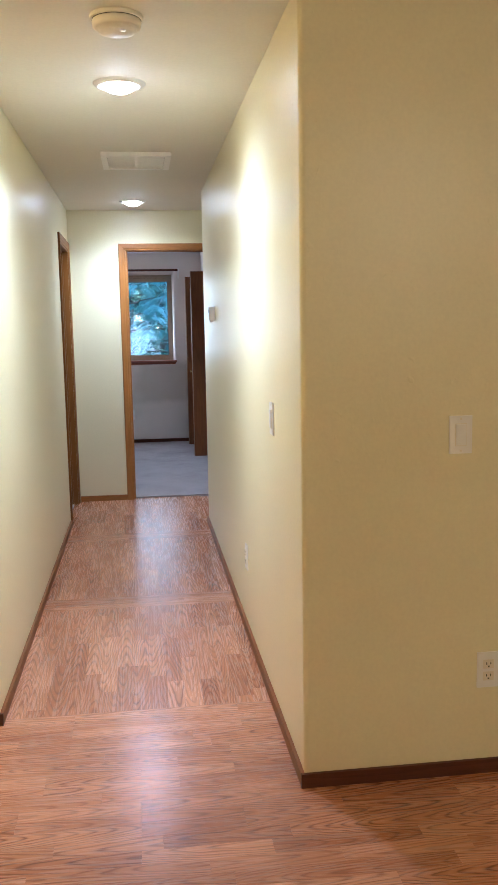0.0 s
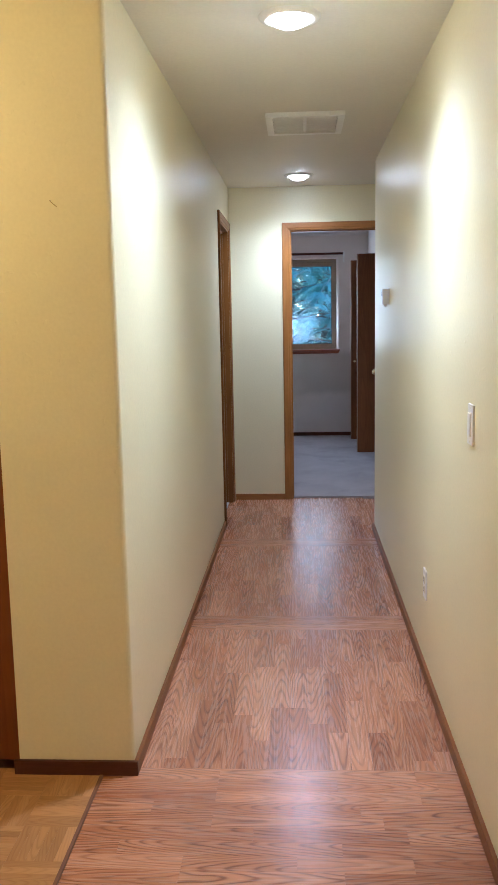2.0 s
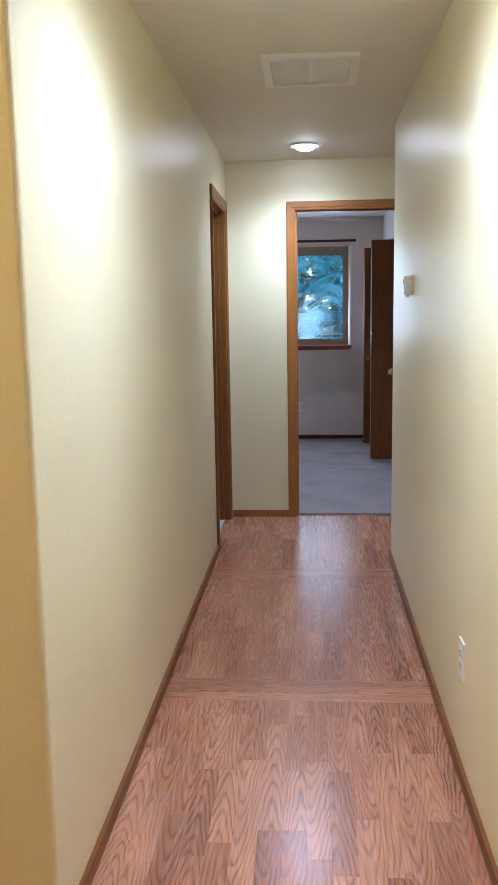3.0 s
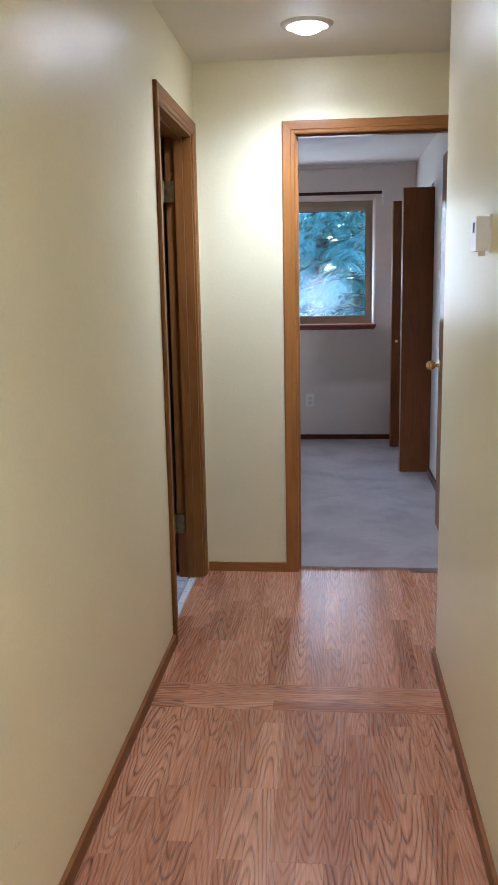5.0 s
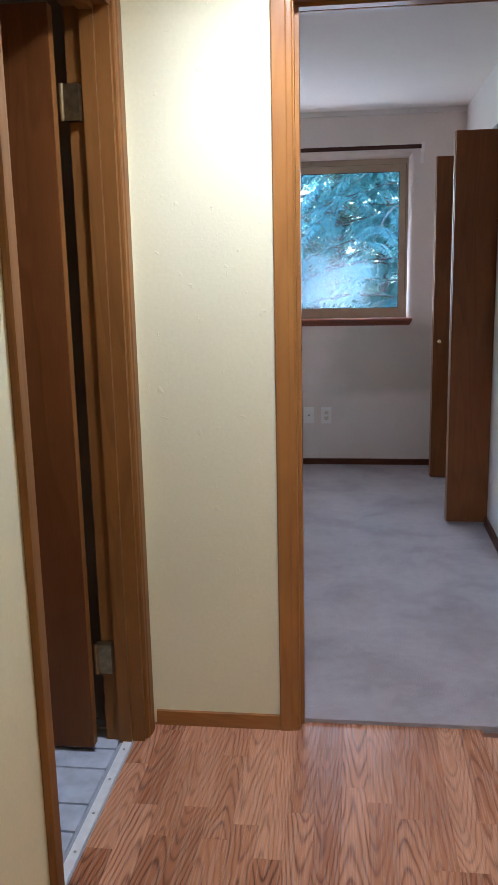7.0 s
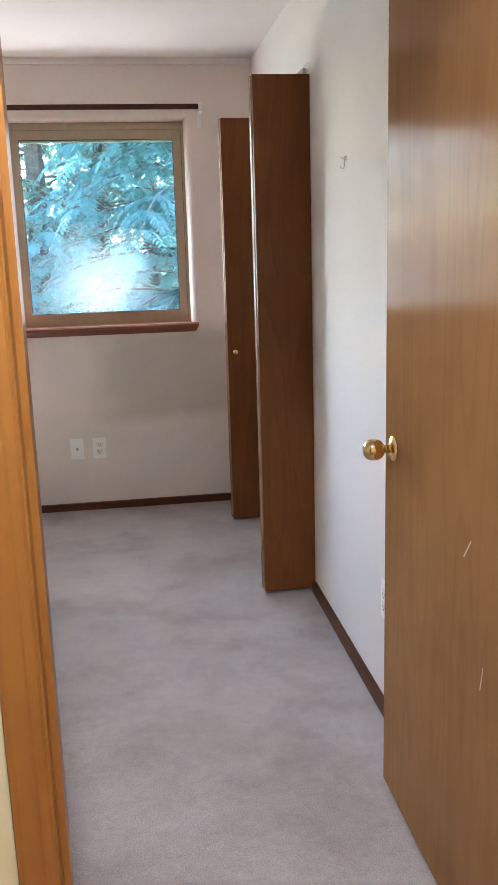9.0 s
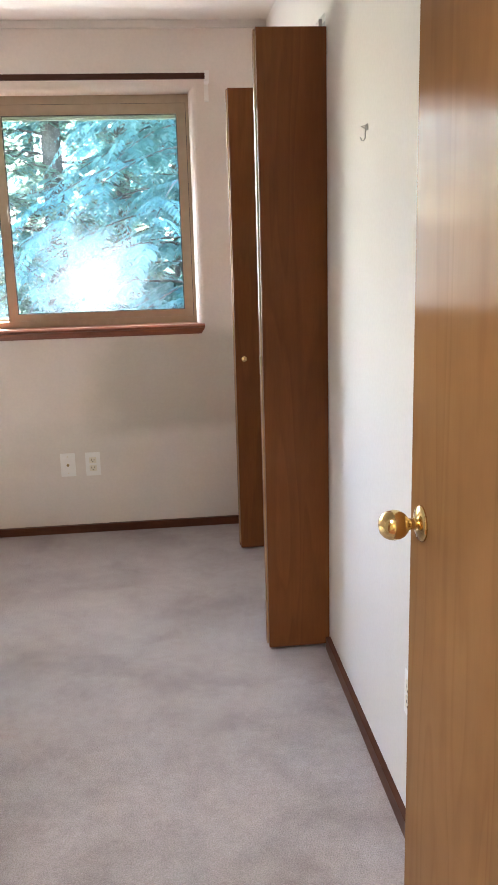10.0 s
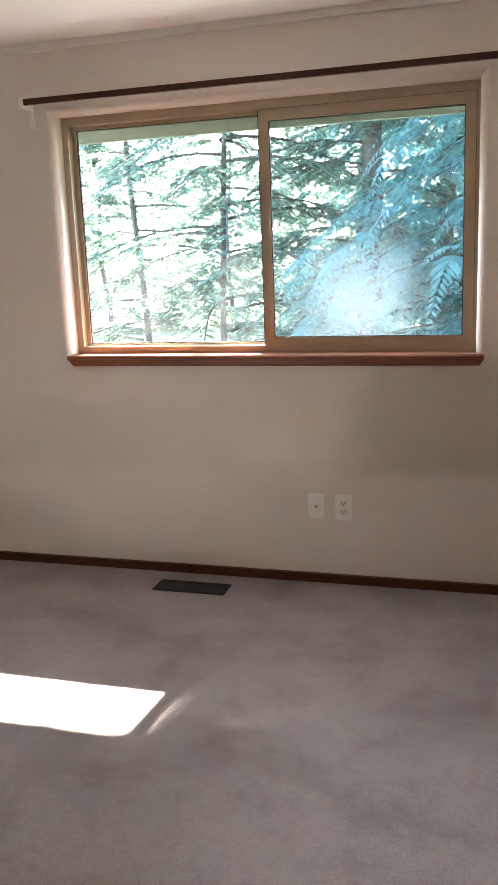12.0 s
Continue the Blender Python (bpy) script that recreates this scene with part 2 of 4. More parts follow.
def glass_material(name, dirt_centre=None):
    """Window pane: clear, with mirror gloss by Fresnel, and a film of dust that scatters."""
    m, n, l, b = material(name)
    out = n["Material Output"]
    n.remove(b)
    clear = n.new("ShaderNodeBsdfTransparent")
    clear.inputs[0].default_value = (0.86, 0.93, 0.92, 1)
    gloss = n.new("ShaderNodeBsdfGlossy")
    gloss.inputs["Roughness"].default_value = 0.02
    fres = n.new("ShaderNodeFresnel")
    fres.inputs[0].default_value = 1.15
    a = n.new("ShaderNodeMixShader")
    l.new(fres.outputs[0], a.inputs[0])
    l.new(clear.outputs[0], a.inputs[1])
    l.new(gloss.outputs[0], a.inputs[2])
    dust = n.new("ShaderNodeBsdfTranslucent")
    dust.inputs[0].default_value = (0.85, 0.88, 0.90, 1)
    mix = n.new("ShaderNodeMixShader")
    v, _ = coords(n, l)
    cloud = noise_tex(n, l, v.outputs[0], 7, 4, 0.6)
    r = ramp(n, [(0.3, (0.0, 0.0, 0.0)), (0.8, (0.010, 0.010, 0.010))])
    l.new(cloud.outputs[0], r.inputs[0])
    fac = r.outputs[0]
    if dirt_centre:
        far = n.new("ShaderNodeVectorMath")
        far.operation = "DISTANCE"
        far.inputs[1].default_value = dirt_centre
        l.new(v.outputs[0], far.inputs[0])
        wob = n.new("ShaderNodeMath")
        wob.operation = "MULTIPLY_ADD"
        wob.inputs[1].default_value = 0.28
        l.new(cloud.outputs[0], wob.inputs[0])
        l.new(far.outputs["Value"], wob.inputs[2])
        spot = n.new("ShaderNodeMapRange")
        spot.interpolation_type = "SMOOTHSTEP"
        spot.inputs[1].default_value, spot.inputs[2].default_value = 0.06, 0.54
        spot.inputs[3].default_value, spot.inputs[4].default_value = 0.15, 0.0
        l.new(wob.outputs[0], spot.inputs[0])
        add = n.new("ShaderNodeMath")
        l.new(r.outputs[0], add.inputs[0])
        l.new(spot.outputs[0], add.inputs[1])
        fac = add.outputs[0]
    l.new(fac, mix.inputs[0])
    l.new(a.outputs[0], mix.inputs[1])
    l.new(dust.outputs[0], mix.inputs[2])
    l.new(mix.outputs[0], out.inputs[0])
    return m


def leaf_material(name, a, b_):
    m, n, l, b = material(name)
    geo = n.new("ShaderNodeNewGeometry")
    r = ramp(n, [(0.0, a), (1.0, b_)])
    l.new(geo.outputs["Random Per Island"], r.inputs[0])
    l.new(r.outputs[0], b.inputs["Base Color"])
    b.inputs["Roughness"].default_value = 0.5
    tr = n.new("ShaderNodeBsdfTranslucent")
    l.new(r.outputs[0], tr.inputs[0])
    mix = n.new("ShaderNodeMixShader")
    mix.inputs[0].default_value = 0.6
    l.new(b.outputs[0], mix.inputs[1])
    l.new(tr.outputs[0], mix.inputs[2])
    l.new(mix.outputs[0], n["Material Output"].inputs[0])
    return m


YELLOW = paint("yellow_wall_paint", (0.79, 0.718, 0.470), (0.76, 0.688, 0.440), 0.37, 1.0, spec=0.45)
WINDOW_WALL = paint("patchy_off_white_paint", (0.78, 0.705, 0.650), (0.725, 0.652, 0.593), 0.6, 0.45)
grey_patches(WINDOW_WALL, [(0.10, 0.95, 0.56, 1.02, 0.24), (-1.75, -0.42, 0.55, 0.86, 0.09), (-0.35, 0.25, 0.40, 0.60, 0.06)])
WHITE_WALL = paint("off_white_wall_paint", (0.74, 0.70, 0.66), (0.71, 0.67, 0.63), 0.78, 0.55, spec=0.2)
CEILING_HALL = paint("ceiling_paint", (0.80, 0.76, 0.66), (0.77, 0.73, 0.63), 0.65, 0.5)
# Brown carries the unlit bathroom's shade; the walls' own colour is unknown.
BATH_WALL = paint("shade_darkened_bath_paint", (0.22, 0.17, 0.13), (0.20, 0.155, 0.118), 0.7, 0.3)
GREIGE = paint("greige_wall_paint", (0.66, 0.60, 0.52), (0.63, 0.57, 0.49), 0.5, 0.6)
CASING_Z = wood("stained_fir_upright", (0.35, 0.145, 0.030), (0.27, 0.102, 0.020), "z", 0.36, 0.2, 0.15, lines=0.25)
CASING_X = wood("stained_fir_level_x", (0.35, 0.145, 0.030), (0.27, 0.102, 0.020), "x", 0.36, 0.5, 0.25)
DARK_Z = wood("dark_stained_fir_upright", (0.235, 0.098, 0.022), (0.155, 0.060, 0.013), "z", 0.42, 0.2, 0.0, spec=0.25, lines=0.45)
DARK_Y = wood("dark_stained_fir_level", (0.235, 0.098, 0.022), (0.155, 0.060, 0.013), "y", 0.42, 0.3, 0.0, spec=0.25)
BASE_X = wood("brown_baseboard_x", (0.105, 0.036, 0.016), (0.060, 0.020, 0.010), "x", 0.45, 0.5, 0.0, spec=0.2)
BASE_Y = wood("brown_baseboard_y", (0.105, 0.036, 0.016), (0.060, 0.020, 0.010), "y", 0.45, 0.5, 0.0, spec=0.2)
BASE_HALL = wood("hall_baseboard", (0.25, 0.098, 0.028), (0.16, 0.058, 0.017), "y", 0.45, 0.4, 0.0, spec=0.2)
DOOR_BIRCH = wood("birch_door_veneer", (0.30, 0.152, 0.060), (0.25, 0.121, 0.045), "z", 0.14, 0.15, 0.0, spec=0.018, lines=0.18)
DOOR_ORANGE = wood("orange_closet_veneer", (0.215, 0.064, 0.008), (0.155, 0.042, 0.005), "z", 0.45, 0.4, 0.0, spec=0.2, lines=0.5)
DOOR_BROWN = wood("brown_lauan_veneer", (0.200, 0.068, 0.017), (0.130, 0.041, 0.010), "z", 0.42, 0.6, 0.0, spec=0.25, lines=0.6)
DOOR_EDGE = wood("pale_door_edge", (0.50, 0.34, 0.20), (0.40, 0.26, 0.15), "z", 0.5, 0.4)
ROD_WOOD = wood("dark_rod_wood", (0.075, 0.029, 0.017), (0.045, 0.017, 0.010), "x", 0.5, 0.4, 0.0, spec=0.2)
SILL_WOOD = wood("cherry_stained_sill", (0.26, 0.075, 0.030), (0.15, 0.038, 0.016), "x", 0.3, 0.7, 0.4)
OAK = oak_strip("oak_laminate", [(0.360, 0.142, 0.066), (0.470, 0.204, 0.101), (0.590, 0.290, 0.158)],
                [(0.092, 0.029, 0.013), (0.124, 0.041, 0.019), (0.178, 0.063, 0.032)], 0.25)
PARQUET = oak_strip("honey_oak_parquet", [(0.36, 0.175, 0.055), (0.46, 0.235, 0.080), (0.54, 0.30, 0.115)],
                    [(0.27, 0.120, 0.034), (0.33, 0.155, 0.048), (0.40, 0.20, 0.07)], 0.34, 0.006, 0.8)
JOINT = plain("dark_joint", (0.16, 0.065, 0.035), 0.6)
CARPET = carpet_material()
VINYL = plain("blue_grey_vinyl", (0.44, 0.47, 0.52), 0.35, 0, 0.22, 14.0)
VINYL_JOINT = plain("vinyl_joint", (0.35, 0.375, 0.42), 0.5)
STRIP_METAL = plain("pale_aluminium_strip", (0.82, 0.82, 0.80), 0.45, 0.3)
PLASTIC = plain("white_plastic", (0.82, 0.80, 0.77), 0.32, 0, 0.02)
PLASTIC_DARK = plain("dark_slot", (0.03, 0.03, 0.03), 0.6)
PLASTIC_CREAM = plain("cream_plastic", (0.76, 0.70, 0.58), 0.4, 0, 0.03)
VENT_WHITE = plain("vent_enamel", (0.88, 0.86, 0.79), 0.45, 0, 0.03)
VENT_FILTER = plain("dusty_filter", (0.30, 0.28, 0.24), 0.9, 0, 0.15, 120)
BRASS = plain("polished_brass", (0.78, 0.58, 0.27), 0.14, 1.0, 0.06, 60)
BRASS_OLD = plain("aged_brass", (0.36, 0.28, 0.15), 0.35, 1.0, 0.25, 60)
STEEL = plain("grey_steel", (0.45, 0.44, 0.42), 0.35, 1.0)
REGISTER = plain("dark_brown_enamel", (0.014, 0.010, 0.008), 0.6, 0.0)
FRAME_TAN = plain("bronze_tan_frame", (0.42, 0.33, 0.235), 0.42, 0.15, 0.05, 30)
GASKET_AND_SHADE = plain("dark_gasket_and_shade", (0.06, 0.05, 0.045), 0.7)
GLASS = glass_material("window_glass")
GLASS_DUSTY = glass_material("dusty_window_glass", (-0.01, 10.54, 1.22))
BULB = glow("lit_bulb", (1.0, 0.97, 0.92), 3.5)
FASCIA = plain("painted_fascia", (0.19, 0.20, 0.165), 0.6, 0, 0.08, 20)
SOIL = plain("forest_ground", (0.10, 0.11, 0.05), 0.95, 0, 0.4, 3.0, 0.6)
BARK = plain("grey_bark", (0.065, 0.054, 0.047), 0.9, 0, 0.35, 18.0, 0.8)
NEEDLES = leaf_material("blue_green_needles", (0.055, 0.135, 0.132), (0.10, 0.21, 0.205))
NEEDLES_PALE = leaf_material("pale_green_needles", (0.085, 0.140, 0.105), (0.150, 0.205, 0.160))


# ---- builders ----
def box(bm, x0, x1, y0, y1, z0, z1):
    v = [bm.verts.new((x, y, z)) for z in (z0, z1) for y in (y0, y1) for x in (x0, x1)]
    for f in ((0, 2, 3, 1), (4, 5, 7, 6), (0, 1, 5, 4), (2, 6, 7, 3), (0, 4, 6, 2), (1, 3, 7, 5)):
        bm.faces.new([v[i] for i in f])
    return v


def rounded(bm, width, segments=2):
    bmesh.ops.bevel(bm, geom=[e for e in bm.edges if e.calc_face_angle(0) > 0.6], offset=width, segments=segments, affect="EDGES", profile=0.5)


def part(name, bm, mat, parent=None, label="", smooth=False, origin=None):
    """Links a bmesh as one mesh object, under a thing or a part. origin: the object's own place, with the mesh moved to suit."""
    if origin is not None:
        bmesh.ops.translate(bm, verts=bm.verts, vec=-Vector(origin))
    me = bpy.data.meshes.new(name)
    bm.to_mesh(me)
    bm.free()
    if smooth:
        me.polygons.foreach_set("use_smooth", [True] * len(me.polygons))
    me.materials.append(mat)
    ob = new(name, me)
    if origin is not None:
        ob.location = origin
    if parent is not None:
        ob.parent = parent
        if parent.matrix_basis != Matrix.Identity(4) or parent.parent:
            up = parent
            m = Matrix.Identity(4)
            while up is not None:
                m = up.matrix_basis @ m
                up = up.parent
            ob.matrix_parent_inverse = m.inverted()
    if label:
        ob["label"] = label
    return ob


def block(name, mat, x0, x1, y0, y1, z0, z1, parent=None, bevel=0.0, label="", segments=2, centred=True):
    bm = bmesh.new()
    box(bm, x0, x1, y0, y1, z0, z1)
    if bevel:
        rounded(bm, bevel, segments)
    return part(name, bm, mat, parent, label, origin=((x0 + x1) / 2, (y0 + y1) / 2, (z0 + z1) / 2) if centred else None)


def thing(name, at, label, category, group="", kind=""):
    ob = new(name)
    ob.location = at
    ob.empty_display_size = 0.05
    return tagged(ob, label, category, group, kind)


def wall(name, mat, x0, x1, y0, y1, z0, z1, label, holes=(), round_at=(), radius=0.016, front_round=0.0):
    """A wall with thickness; holes: (along from, along to, z from, z to) along its longer side; round_at: upright corners (x, y) that are bull-nosed."""
    along_x = (x1 - x0) > (y1 - y0)
    us = sorted({x0, x1, *[h[i] for h in holes for i in (0, 1)]} if along_x else {y0, y1, *[h[i] for h in holes for i in (0, 1)]})
    zs = sorted({z0, z1, *[h[i] for h in holes for i in (2, 3)]})

    def solid(i, k):
        if not (0 <= i < len(us) - 1 and 0 <= k < len(zs) - 1):
            return False
        u, z = (us[i] + us[i + 1]) / 2, (zs[k] + zs[k + 1]) / 2
        return not any(h[0] < u < h[1] and h[2] < z < h[3] for h in holes)
    bm = bmesh.new()
    made = {}

    def vert(u, s, z):
        p = (u, s, z) if along_x else (s, u, z)
        if p not in made:
            made[p] = bm.verts.new(p)
        return made[p]
    s0, s1 = (y0, y1) if along_x else (x0, x1)
    for i in range(len(us) - 1):
        for k in range(len(zs) - 1):
            if not solid(i, k):
                continue
            a, c, d, e = us[i], us[i + 1], zs[k], zs[k + 1]
            quads = [[(a, s0, d), (c, s0, d), (c, s0, e), (a, s0, e)], [(a, s1, d), (a, s1, e), (c, s1, e), (c, s1, d)]]
            if not solid(i - 1, k):
                quads.append([(a, s0, d), (a, s0, e), (a, s1, e), (a, s1, d)])
            if not solid(i + 1, k):
                quads.append([(c, s0, d), (c, s1, d), (c, s1, e), (c, s0, e)])
            if not solid(i, k - 1):
                quads.append([(a, s0, d), (a, s1, d), (c, s1, d), (c, s0, d)])
            if not solid(i, k + 1):
                quads.append([(a, s0, e), (c, s0, e), (c, s1, e), (a, s1, e)])
            for q in quads:
                bm.faces.new([vert(*p) for p in q])
    bmesh.ops.recalc_face_normals(bm, faces=bm.faces)
    edges = [e for e in bm.edges if abs(e.verts[0].co.z - e.verts[1].co.z) > 0.01
             and any(abs(e.verts[0].co.x - x) < 1e-4 and abs(e.verts[0].co.y - y) < 1e-4 for x, y in round_at)]
    if edges:
        bmesh.ops.bevel(bm, geom=edges, offset=radius, segments=5, affect="EDGES", profile=0.5)
    if front_round:    # bull-nosed edges of the openings, on the room side
        rim = [e for e in bm.edges if all(abs(v.co.y - y0) < 1e-4 and any(h[0] - 1e-4 < v.co.x < h[1] + 1e-4 and h[2] + 1e-4 < v.co.z + (0.001 if v.co.z > h[2] + 0.01 else 0.0)
               and v.co.z < h[3] + 1e-4 for h in holes) or (abs(v.co.y - y0) < 1e-4 and any(abs(v.co.x - q) < 1e-4 for h in holes for q in h[:2]) and any(abs(v.co.z - h[2]) < 1e-4 for h in holes)) for v in e.verts)
               and e.calc_face_angle(0) > 0.6 and any(max(v.co.z for v in e.verts) > h[2] + 0.01 for h in holes)]
        bmesh.ops.bevel(bm, geom=rim, offset=front_round, segments=5, affect="EDGES", profile=0.5)
    return tagged(part(name, bm, mat), label, "wall", kind="structure")


def disc_profile(bm, rings, segments=32, cap=True):
    """A turned solid: rings of (radius, z)."""
    rows = []
    for r, z in rings:
        rows.append([bm.verts.new((r * math.cos(2 * math.pi * i / segments), r * math.sin(2 * math.pi * i / segments), z)) for i in range(segments)])
    for a, b in zip(rows, rows[1:]):
        for i in range(segments):
            j = (i + 1) % segments
            bm.faces.new((a[i], a[j], b[j], b[i]))
    if cap:
        bm.faces.new(rows[0][::-1])
        bm.faces.new(rows[-1])


def turned(name, rings, mat, parent, m, label="", segments=32, cap=True):
    bm = bmesh.new()
    disc_profile(bm, rings, segments, cap)
    bmesh.ops.recalc_face_normals(bm, faces=bm.faces)
    bmesh.ops.transform(bm, matrix=m, verts=bm.verts)
    return part(name, bm, mat, parent, label, smooth=True)


# ---- the plan ----
LEFT, RIGHT, END, TOP = -0.482, 0.512, 7.0, 2.34
FAR = 10.448       # window wall
BED_R = 0.822     # bedroom's closet wall
CARPET_Z = 0.012

# ---- structure: walls ----
wall("wall_foyer_closet", YELLOW, -3.2, LEFT - 0.012, 3.01, 3.12, -0.04, TOP, "pale yellow painted drywall with a wide closet opening",
     [(-2.05, -0.856, -0.04, 2.03)], [(LEFT - 0.012, 3.01)])
wall("wall_hall_left", YELLOW, LEFT - 0.11, LEFT, 3.12, END, -0.04, TOP, "pale yellow textured hallway wall with a doorway",
     [(6.18, 6.908, -0.04, 2.03)])
for v in bpy.data.objects["wall_hall_left"].data.vertices:    # the wall runs slightly out of true
    if v.co.y < 3.2:
        v.co.x -= 0.012
wall("wall_living", YELLOW, RIGHT, 3.5, 2.43, 2.54, -0.04, TOP, "pale yellow painted wall with rounded corner",
     round_at=[(RIGHT, 2.43)])
wall("wall_hall_right", YELLOW, RIGHT, RIGHT + 0.11, 2.54, 6.04, -0.04, TOP, "pale yellow textured hallway wall with rounded end",
     round_at=[(RIGHT, 6.04)])
wall("wall_hall_end", YELLOW, LEFT - 0.11, 1.7, END, END + 0.05, -0.04, TOP, "pale yellow wall closing the hallway, with a doorway",
     [(-0.045, 0.752, -0.04, 2.045)])
wall("wall_bedroom_south", WHITE_WALL, -2.5, 1.7, END + 0.05, END + 0.10, -0.04, TOP, "off-white bedroom wall with a doorway",
     [(-0.045, 0.752, -0.04, 2.045)])
wall("wall_alcove_near", YELLOW, RIGHT + 0.11, 1.6, 5.93, 6.04, -0.04, TOP, "pale yellow wall of the hall recess")
wall("wall_alcove_side", YELLOW, 1.6, 1.7, 5.93, END, -0.04, TOP, "pale yellow wall closing the hall recess")
wall("wall_bedroom_closet", WHITE_WALL, BED_R, BED_R + 0.11, END + 0.10, FAR, -0.04, TOP, "off-white bedroom wall with a closet opening",
     [(9.085, 10.150, -0.04, 2.035)])
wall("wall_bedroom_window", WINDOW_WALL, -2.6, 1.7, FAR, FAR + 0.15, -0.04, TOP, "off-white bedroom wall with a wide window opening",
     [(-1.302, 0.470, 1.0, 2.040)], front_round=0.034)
wall("wall_bedroom_left", WHITE_WALL, -2.6, -2.5, END + 0.05, FAR, -0.04, TOP, "off-white plain bedroom wall")
wall("wall_closet_back", WHITE_WALL, 1.5, 1.6, END + 0.10, FAR, -0.04, TOP, "off-white back wall of the bedroom closet")
wall("wall_foyer_partition", GREIGE, -3.2, -0.492, 1.52, 1.635, -0.04, TOP, "greige painted end of a partition wall",
     round_at=[(-0.492, 1.52), (-0.492, 1.635)])
wall("wall_foyer_left", YELLOW, -3.3, -3.2, -3.5, 3.8, -0.04, TOP, "pale yellow wall closing the foyer")
wall("wall_living_right", YELLOW, 3.5, 3.6, -3.5, 2.54, -0.04, TOP, "pale yellow wall closing the living room")
wall("wall_living_back", YELLOW, -3.3, 3.6, -3.6, -3.5, -0.04, TOP, "pale yellow wall closing the living room")
wall("wall_foyer_closet_back", YELLOW, -3.2, LEFT - 0.11, 3.70, 3.80, -0.04, TOP, "plain back wall of the foyer closet")
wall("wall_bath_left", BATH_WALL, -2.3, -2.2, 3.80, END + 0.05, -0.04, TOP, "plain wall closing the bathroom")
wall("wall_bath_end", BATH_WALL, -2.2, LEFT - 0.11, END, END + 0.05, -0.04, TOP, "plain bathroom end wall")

bm = bmesh.new()
box(bm, -3.3, 3.6, -3.6, END + 0.05, TOP, TOP + 0.12)
tagged(part("ceiling_hall", bm, CEILING_HALL), "cream painted textured drywall ceiling", "ceiling", kind="structure")
bm = bmesh.new()
box(bm, -2.5, 1.5, END + 0.10, FAR, TOP - 0.012, TOP + 0.12)
tagged(part("ceiling_bedroom", bm, WHITE_WALL), "off-white painted bedroom ceiling", "ceiling", kind="structure")

# ---- floors ----
bm = bmesh.new()
box(bm, -0.592, 3.6, -3.6, 2.43, -0.06, -0.008)
box(bm, LEFT - 0.01, RIGHT + 0.02, 2.43, END + 0.04, -0.06, -0.008)
box(bm, RIGHT + 0.02, 1.7, 6.0, END + 0.04, -0.06, -0.008)
floor_oak = tagged(part("floor_hall", bm, JOINT), "reddish oak laminate floor laid in strips", "floor", kind="structure")
bm = bmesh.new()
box(bm, -3.3, -0.600, -3.6, 3.80, -0.06, -0.010)
floor_parquet = tagged(part("floor_foyer", bm, JOINT), "honey-coloured oak finger parquet floor", "floor", kind="structure")
bm = bmesh.new()
box(bm, -2.2, LEFT - 0.03, 3.80, END, -0.06, -0.006)
floor_bath = tagged(part("floor_bath", bm, VINYL_JOINT), "blue-grey stone-patterned vinyl bathroom floor", "floor", kind="structure")
bm = bmesh.new()
box(bm, -2.6, 1.6, END + 0.042, FAR, -0.06, CARPET_Z)
tagged(part("floor_bedroom", bm, CARPET), "worn grey-beige plush bedroom carpet", "carpet", kind="structure")
block("floor_edge", STRIP_METAL, -0.543, -0.517, 6.185, 6.904, -0.004, 0.004, bevel=0.002)
tagged(bpy.data.objects["floor_edge"], "pale aluminium carpet strip in the bathroom doorway", "threshold", kind="structure")
for i in range(5):
    turned("screw", [(0.004, 0.004), (0.004, 0.0052), (0.002, 0.0056)], STEEL, bpy.data.objects["floor_edge"], pose(-0.530, 6.25 + i * 0.147, 0), segments=10)
block("floor_edge", JOINT, -0.601, -0.591, -3.5, 3.0, -0.008, 0.003, bevel=0.002)
tagged(bpy.data.objects["floor_edge.001"], "dark narrow strip between laminate and parquet", "threshold", kind="structure")


# ---- baseboards ----
def baseboard(x0, x1, y0, y1, z0=0.0, h=0.045, mat=None):
    m = mat or (BASE_X if (x1 - x0) > (y1 - y0) else BASE_Y)
    ob = block("baseboard", m, x0, x1, y0, y1, z0, z0 + h, bevel=0.004)
    return tagged(ob, "narrow brown-stained wooden baseboard", "baseboard", kind="structure")


T = 0.012
baseboard(-0.870, LEFT - 0.012 + T, 3.01 - T, 3.01)
for v in baseboard(LEFT, LEFT + T, 3.01, 6.122, mat=BASE_HALL).data.vertices:
    if v.co.y < 0:
        v.co.x -= 0.012
baseboard(RIGHT - T, RIGHT, 2.43, 6.05, mat=BASE_HALL)
baseboard(RIGHT - T, 3.5, 2.43 - T, 2.43)
baseboard(RIGHT, 1.6, 6.04, 6.04 + T)
baseboard(LEFT + 0.016, -0.083, END - T, END, mat=CASING_X)
baseboard(0.81, 1.6, END - T, END, mat=CASING_X)
baseboard(-2.5, BED_R, FAR - 0.019, FAR, CARPET_Z - 0.004, 0.043)
baseboard(BED_R - 0.016, BED_R, END + 0.10, 9.055, CARPET_Z - 0.004, 0.048)
baseboard(BED_R - T, BED_R, 10.155, FAR - T, CARPET_Z - 0.004, 0.050)
baseboard(-2.5, -2.5 + T, END + 0.10, FAR - T, CARPET_Z - 0.004, 0.050)


ob = block("trim", WHITE_WALL, -2.5, BED_R, FAR - 0.022, FAR, TOP - 0.043, TOP - 0.0125, bevel=0.006)
tagged(ob, "narrow off-white painted strip under the bedroom ceiling", "trim", kind="structure")

